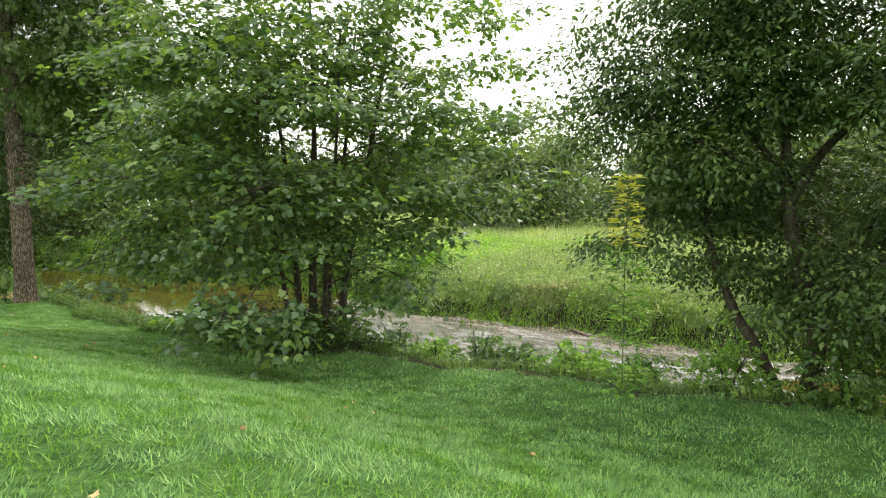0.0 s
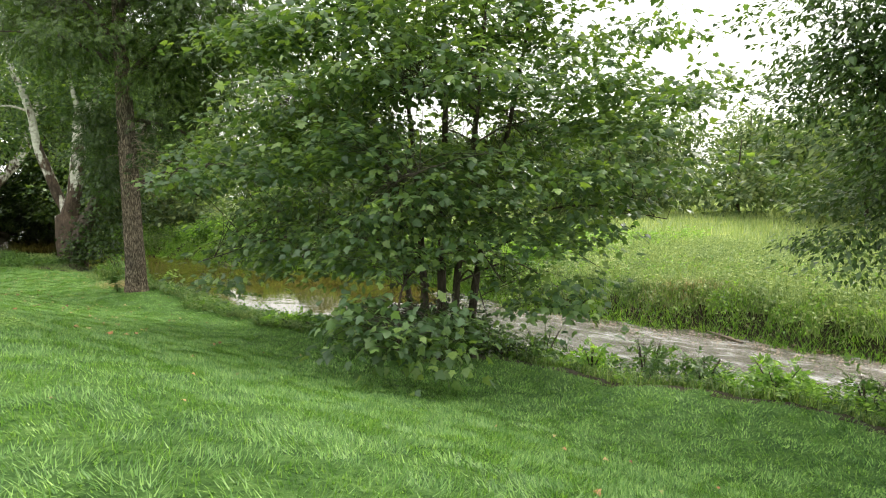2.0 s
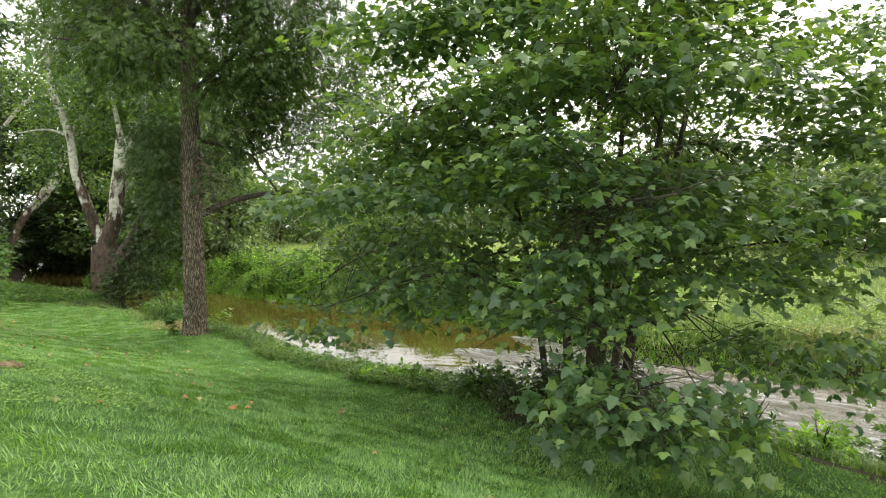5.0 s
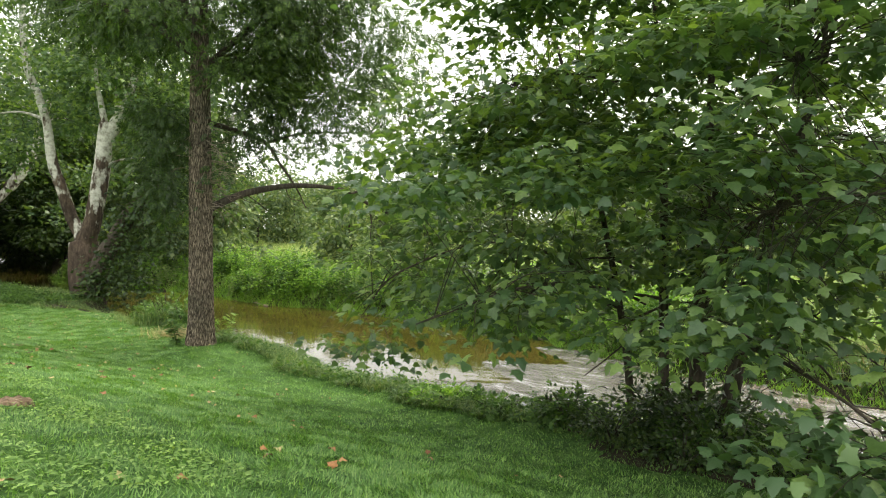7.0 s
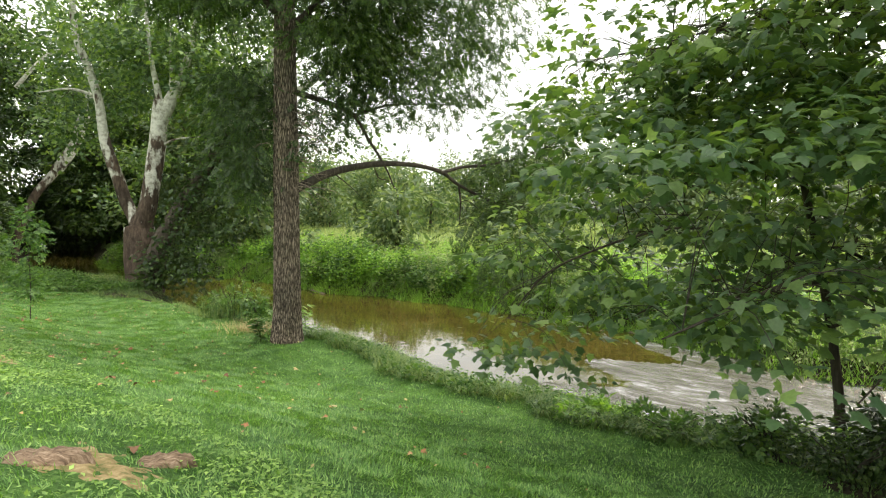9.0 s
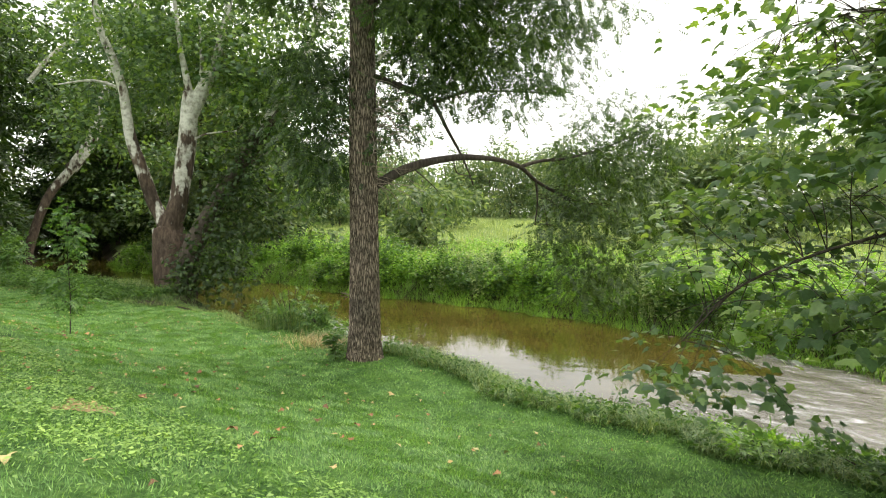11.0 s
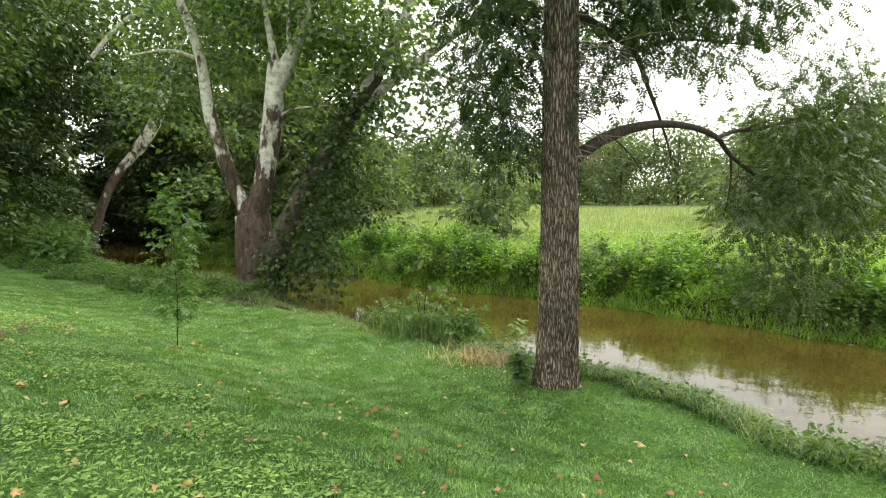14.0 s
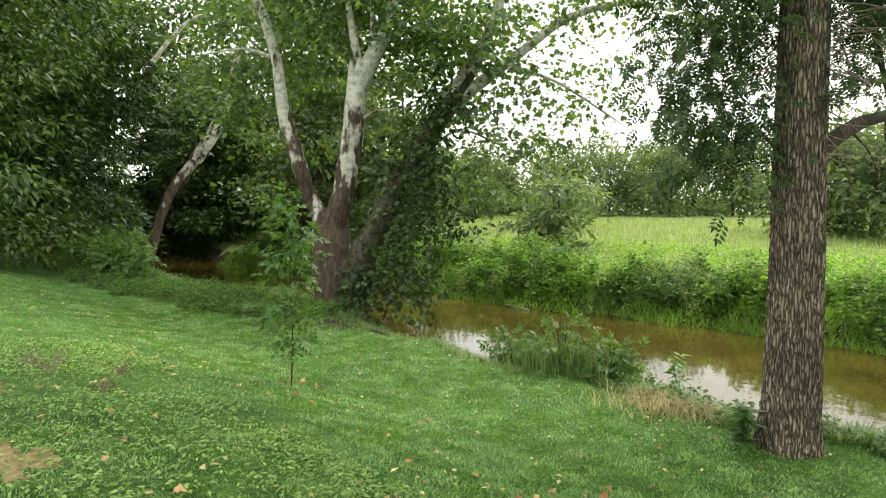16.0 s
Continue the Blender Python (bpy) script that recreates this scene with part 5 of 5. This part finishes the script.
    stuff("meadow_grass", *blades(r, p, 0.7 * r.uniform(0.5, 1.3, len(p)), 0.06, 0.4, SPIKE), MEADOW, "tall yellow-green meadow grass", "grass")


bank_growth()


def soft_clumps(name, n, s0, s1, d0, d1, h, spread, leaf, mat, label, seed):
    r = np.random.default_rng(seed)
    p, _, _ = spots(r, n, s0, s1, lambda q: far_edge(q) + d0, lambda q: far_edge(q) + d1)
    p[:, 2] += h * r.uniform(0.4, 1.0, n)
    stuff(name, *foliage(r, p, unit(r.normal(size=(n, 3)) + (0, 0, 1.0)), 46, spread, OVATE, leaf, 0.9, 0.7, 0.7), mat, label, "weeds")


soft_clumps("slope_clumps", 760, -9, 20, 0.4, 20, 0.75, 0.36, 0.14, PALE_WEED, "rounded clumps of soft pale weeds on the far slope", 501)
soft_clumps("slope_green_clumps", 320, -9, 20, 0.3, 8, 0.55, 0.30, 0.14, WEED_LEAF, "rounded green weed clumps on the far slope", 502)
soft_clumps("shore_clumps", 120, 17, 64, 0.2, 1.3, 0.35, 0.26, 0.13, WEED_LEAF, "low green weed clumps along the far waterline", 503)
r_ = np.random.default_rng(504)
ts, tu = r_.uniform(-100, 150, 520), r_.uniform(114, 124, 520)
tx, ty = xy(ts, tu)
stuff("far_thicket", *foliage(r_, np.column_stack([tx, ty, ground_z(tx, ty) + r_.uniform(0.3, 5.5, 520)]), unit(r_.normal(size=(520, 3))), 24, 1.1, OVATE, 1.2, 0.4, 0.7, 0.6), HAZED_FAR_LEAF, "dense thicket closing the far side of the meadow", "thicket")


# ---------------------------------------------------------------- far trees
def far_tree(name, h, w, seed, label):
    r = np.random.default_rng(seed)
    tr = thing(name, 0, 0, -60, label, "tree", "trees beyond the meadow")
    stem = [(0, 0, -60.2), (0.2, 0, -60 + h * 0.4), (0, 0.2, -60 + h * 0.9)]
    world_part("trunk", *limb(stem, 0.22, 0.05, 8, 6), GREY_BARK, tr, smooth_faces=True)
    blobs = [(r.normal(0, w * 0.35), r.normal(0, w * 0.35), -60 + h * f, w * q, w * q, h * 0.15) for f, q in ((0.12, 0.8), (0.25, 0.8), (0.36, 0.9), (0.5, 0.95), (0.62, 0.85), (0.75, 0.7), (0.88, 0.5))]
    c, o = sprays(r, blobs, 0.36, 0.5)
    world_part("crown", *foliage(r, c, o, 11, 0.75, OVATE, 0.80, 0.3, 0.6, 0.6), HAZED_FAR_LEAF, tr, kind="stuff")
    return tr


protos = [far_tree("far_tree", 12, 4.2, 201, "leafy green tree beyond the meadow"), far_tree("far_tree", 15, 4.6, 202, "tall leafy tree beyond the meadow"), far_tree("far_tree", 9, 4.0, 203, "low rounded tree beyond the meadow")]
rr = random.Random(9)
first = {0: True, 1: True, 2: True}


def place_far(k, x, y, sc, turn):
    m = pose(x, y, gz(x, y) - 0.2, 0, 0, turn)
    if first[k]:
        protos[k].matrix_world = m
        first[k] = False
    else:
        copy_thing(protos[k], m)


row = []
for i in range(44):
    s_ = -80 + i * 5.2
    x, y = xy(s_ + rr.uniform(-2, 2), 100 + rr.uniform(-6, 14) - 0.10 * max(0, s_ - 40))
    row.append((rr.choice((0, 1, 1)), x, y))
for i in range(12):
    x, y = xy(98 + rr.uniform(-5, 25), 34 + i * 5.5)
    row.append((rr.choice((0, 1, 2)), x, y))
for i in range(10):
    x, y = xy(-30 + i * 5, 62 + rr.uniform(-6, 8))
    row.append((rr.choice((0, 1)), x, y))
for i in range(16):
    row.append((rr.choice((0, 1, 2)), -58 - i * 2.3 + rr.uniform(-2, 2), (98 - i * 4.0) + rr.uniform(-4, 4)))
for i in range(6):
    row.append((rr.choice((0, 2)), -50 - i * 4.0, 88 + rr.uniform(-3, 6)))
row += [(0, 9.0, 70.0), (0, 4.0, 77.0), (0, 15.0, 73.0), (2, 22.0, 68.0)]
row += [(2, -20.9, 86.4), (2, 8.0, 76.0)]
for k, x, y in row:
    place_far(k, x, y, 1.0, rr.uniform(0, 360))


# ---------------------------------------------------------------- small things
def fallen_leaves():
    r = np.random.default_rng(8)
    curl = LOBED[0].copy()
    curl[:, 2] += 0.35 * np.abs(curl[:, 0]) + 0.12 * np.sin(curl[:, 1] * 5)
    me = tri_mesh("fallen_leaf", curl, LOBED[1], (DEAD_SINGLE,))
    for k in range(260):
        s, u = (r.uniform(14, 36), r.uniform(0.6, 8.0)) if k < 120 else (r.uniform(2, 14), r.uniform(1.0, 7.0)) if k < 138 else (r.uniform(21, 40), r.uniform(0.8, 9.0))
        x, y = xy(s, u)
        ob = new("fallen_leaf", me)
        size = r.uniform(0.06, 0.12) if k < 120 else r.uniform(0.045, 0.075)
        ob.matrix_world = Matrix.LocRotScale((x, y, gz(x, y) + 0.035), Euler((r.normal(0, 0.25), r.normal(0, 0.25), r.uniform(0, 6.28))), (size, size, size))
        tagged(ob, "curled orange-brown fallen leaf on the lawn", "leaf", "fallen leaves on the lawn")


def dead_leaf_material():
    m, nt, bs = material("fallen_leaf_single")
    info = nt.nodes.new("ShaderNodeObjectInfo")
    col = ramp(nt, info.outputs["Random"], ((0.0, (0.14, 0.07, 0.03)), (0.4, (0.34, 0.16, 0.06)), (0.75, (0.46, 0.29, 0.13)), (1.0, (0.43, 0.39, 0.17))))
    vein = ramp(nt, noise_out(nt, 6.0, 4.0), ((0.3, (0.65, 0.6, 0.55)), (0.7, (1.15, 1.15, 1.1))))
    nt.links.new(mixed(nt, 1.0, col, vein, "MULTIPLY"), bs.inputs["Base Color"])
    bs.inputs["Roughness"].default_value = 0.7
    return m


DEAD_SINGLE = dead_leaf_material()
fallen_leaves()


def leaf_litter():
    """Small yellow and tan leaves too many to count, thickest under the sycamores."""
    r = np.random.default_rng(88)
    p, s, u = spots(r, 3000, 16, 46, lambda q: np.full_like(q, 0.6), lambda q: lawn_edge(q) + 0.2)
    ok = r.random(len(p)) < np.clip((s - 16) / 22, 0.05, 1) * np.clip(0.35 + lumps(p[:, 0] * 0.9, p[:, 1] * 0.9), 0.08, 1)
    p = p[ok]
    n = len(p)
    p[:, 2] += 0.05
    stuff("leaf_litter", *scatter(OVATE, p, unit(r.normal(size=(n, 3)) * (1, 1, 0.2)), np.array((0, 0, 1.0)) + r.normal(0, 0.4, (n, 3)), 0.075 * r.uniform(0.5, 1.3, n), 0.11 * r.uniform(0.5, 1.2, n)), LITTER, "small yellow and tan fallen leaves strewn over the lawn", "leaves")


LITTER = leaf_material("litter_leaf", (0.34, 0.17, 0.07), (0.46, 0.36, 0.15), (0.56, 0.50, 0.26), (1.2, 1.1, 0.7), 0.15, 0.6, 2.0)
leaf_litter()


def stones():
    r = np.random.default_rng(14)
    bm = bmesh.new()
    bmesh.ops.create_icosphere(bm, subdivisions=2, radius=0.5)
    for v in bm.verts:
        v.co *= 1 + 0.25 * noise.noise(v.co * 2.1)
        v.co.z *= 0.5
    me = bpy.data.meshes.new("stone")
    bm.to_mesh(me)
    bm.free()
    me.materials.append(STONE)
    for k in range(70):
        s = r.uniform(4, 46) if k < 50 else r.uniform(14, 18)
        u = float(far_edge(s)) + r.uniform(-0.35, 0.35) - (k >= 50) * r.uniform(0, 1.5)
        x, y = xy(s, u)
        ob = new("river_stone", me)
        q = r.uniform(0.12, 0.5)
        ob.matrix_world = Matrix.LocRotScale((x, y, max(gz(x, y), WATER_Z - 0.08)), Euler((0, 0, r.uniform(0, 6.28))), (q, q * r.uniform(0.6, 1), q * 0.8))
        tagged(ob, "flat worn brown river stone at the water's edge", "stone", "stones along the creek")


stones()


def gravel():
    """Small stones of the bar along the far side of the riffle."""
    r = np.random.default_rng(15)
    n = 1500
    s = r.uniform(-4, 17, n)
    u = far_edge(s) + r.normal(-0.35, 0.45, n) - 0.5 * np.clip(np.sin(s * 0.7 + 1), 0, 1) * r.random(n)
    x, y = xy(s, u)
    p = np.stack([x, y, np.maximum(ground_z(x, y), WATER_Z - 0.03)], -1)
    shape = (np.array([(0.5, 0, 0), (0.1, 0.5, 0), (-0.5, 0.15, 0), (-0.2, -0.45, 0), (0.05, 0.05, 0.34)], float), np.array([[0, 1, 4], [1, 2, 4], [2, 3, 4], [3, 0, 4]]))
    ang = r.uniform(0, 6.28, n)
    tip = np.stack([np.cos(ang), np.sin(ang), np.zeros(n)], -1)
    stuff("gravel", *scatter(shape, p, tip, np.array((0, 0, 1.0)) + r.normal(0, 0.1, (n, 3)), 0.11 * r.uniform(0.4, 1.9, n)), STONE, "brown and grey gravel along the far waterline", "gravel")


gravel()


def stump_remains():
    """What is left of a felled tree: two split slabs of weathered wood flush with the lawn."""
    for seed, x, y, a, c, turn in ((1, -13.62, 11.66, 0.29, 0.16, 25), (2, -13.02, 12.10, 0.22, 0.13, 40)):
        r = np.random.default_rng(seed)
        n, rings = 36, 9
        v, tri = [(0, 0, 0.075)], []
        for q in range(1, rings + 1):
            f = q / rings
            for i in range(n):
                w = 6.2832 * i / n
                k = f * (1 + 0.12 * math.sin(3 * w + seed) + 0.09 * math.sin(8 * w + 2 * seed))
                v.append((a * k * math.cos(w), c * k * math.sin(w), 0.075 * (1 - f ** 4) + 0.010 * math.sin(a * k * math.cos(w) * 60 + seed) * (f < 1) + r.normal(0, 0.004) - 0.06 * (q == rings)))
        tri += [[0, 1 + i, 1 + (i + 1) % n] for i in range(n)]
        for q in range(rings - 1):
            for i in range(n):
                e, f = 1 + q * n + i, 1 + q * n + (i + 1) % n
                tri += [[e, e + n, f + n], [e, f + n, f]]
        ob = new("tree_stump", tri_mesh("tree_stump", v, tri, (STUMP_WOOD,)))
        ob.matrix_world = pose(x, y, gz(x, y) - 0.005, 0, 0, turn)
        tagged(ob, "low weathered slab of a felled tree's stump in the lawn", "stump", "stump remains")


STUMP_WOOD = bark_material("stump_wood", (0.07, 0.048, 0.034), (0.22, 0.155, 0.105), (0.42, 0.33, 0.25), 13.0, (1, 6, 1), 0.6)
stump_remains()


def dead_weed(x, y, h, seed):
    r = np.random.default_rng(seed)
    b = gz(x, y)
    tr = thing("dead_weed", x, y, b, "small withered brown weed on the lawn", "weed", "withered weeds")
    pieces, tips = [], []
    for k in range(16):
        a = r.uniform(0, 6.28)
        p = [np.array((x, y, b - 0.02))]
        d = np.array((math.cos(a) * 0.5, math.sin(a) * 0.5, 1.0))
        for _ in range(4):
            d = d + r.normal(0, 0.3, 3)
            p.append(p[-1] + unit(d) * h / 4 * r.uniform(0.7, 1.1))
        pieces.append(limb(p, 0.005, 0.002, 4, 2))
        tips += p[2:]
    world_part("stemwork", *joined(pieces), DEADWOOD, tr, kind="stuff")
    c = np.array(tips)
    world_part("leaves", *foliage(r, c, unit(r.normal(size=c.shape)), 2, 0.05, OVATE, 0.035, 0.3, 0.6, 0.8), DEAD_LEAF, tr, "curled brown leaves", "stuff")


for k, (x, y, h) in enumerate(((-25.6, 20.4, 0.38), (-26.1, 20.6, 0.30), (-25.2, 21.1, 0.26), (-24.5, 20.0, 0.22))):
    dead_weed(x, y, h, 300 + k)


def broadleaf_weed(x, y, h, label, mat, leaf, seed, n=22):
    r = np.random.default_rng(seed)
    b = gz(x, y)
    tr = thing("broadleaf_weed", x, y, b, label, "weed")
    me = tri_mesh("leaf", OVATE[0], OVATE[1], (mat,))
    for stem in range(3):
        a = r.uniform(0, 6.28)
        p = [(x, y, b - 0.03), (x + 0.08 * math.cos(a), y + 0.08 * math.sin(a), b + h * 0.5), (x + 0.2 * math.cos(a), y + 0.2 * math.sin(a), b + h * (0.8 + 0.2 * r.random()))]
        world_part("stem", *limb(p, 0.010, 0.004, 5, 4), GREEN_STEM, tr, smooth_faces=True)
        sp = catmull(p, 8)
        for k in range(n):
            q = sp[int(r.uniform(0.15, 1.0) * (len(sp) - 1))]
            ob = under(new("leaf", me), tr)
            ob.matrix_local = Matrix.LocRotScale(Vector(q) - tr.location, Euler((r.uniform(-0.5, 0.35), r.normal(0, 0.2), k * 2.4 + stem)), Vector((1.1, 1, 1)) * leaf * r.uniform(0.7, 1.2))


broadleaf_weed(-16.85, 22.85, 0.75, "dark broad-leaved weed at the foot of the trunk", WEED_DARK, 0.26, 401)
broadleaf_weed(-17.0, 26.9, 1.75, "tall pale green seedling on the near bank", WEED_LEAF, 0.24, 402)
broadleaf_weed(-18.0, 27.6, 1.1, "slender green seedling on the near bank", WEED_LEAF, 0.18, 403)
broadleaf_weed(-36.0, 35.0, 1.5, "tall pale-leaved weed before the wood", WEED_DARK, 0.26, 404, 20)
# Undergrowth kept dark to paint in the deep shade under the crown.
bush("shade_bush", -3.9, 17.4, 1.7, 1.5, "dense undergrowth round the young sycamore's stems, its dark leaves filling in shade", DARK_LEAF, OVATE, 0.15, 411, 80.0, 22)
bush("shade_bush", -2.6, 17.0, 0.9, 0.7, "dense undergrowth round the young sycamore's stems, its dark leaves filling in shade", DARK_LEAF, OVATE, 0.13, 412, 22.0, 20)

# Low dark bushes, again shade put in as leaf colour under the crown.
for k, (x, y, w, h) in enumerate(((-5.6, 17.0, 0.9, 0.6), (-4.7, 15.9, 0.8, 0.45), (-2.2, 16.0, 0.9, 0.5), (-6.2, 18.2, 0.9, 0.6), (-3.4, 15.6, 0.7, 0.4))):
    bush("shade_bush", x, y, w, h, "low undergrowth whose dark leaves fill in the young sycamore's shade", DARK_LEAF, OVATE, 0.11, 420 + k, 16.0, 20)


def driftwood(s_, u_, length, turn, seed):
    x, y = xy(s_, u_)
    r = np.random.default_rng(seed)
    z = max(gz(x, y), WATER_Z) + 0.02
    tr = thing("driftwood", x, y, z, "bleached driftwood log lying at the water's edge", "log", "driftwood")
    d = np.array((math.cos(turn), math.sin(turn), 0.0))
    c = np.array((x, y, z))
    world_part("log", *limb([c - d * length * 0.5, c + (0, 0, 0.04), c + d * length * 0.5 + (0, 0, 0.06)], 0.05, 0.02, 10, 8, 0.3, seed), DEADWOOD, tr, smooth_faces=True)
    world_part("branch", *limb([c + d * length * 0.1, c + d * length * 0.3 + (0.1, -0.2, 0.15), c + d * length * 0.4 + (0.2, -0.4, 0.22)], 0.03, 0.012, 7, 5, 0.15, seed), DEADWOOD, tr, smooth_faces=True)


driftwood(42.0, 20.9, 1.8, 2.4, 1)
driftwood(9.0, 20.6, 1.5, 2.0, 3)
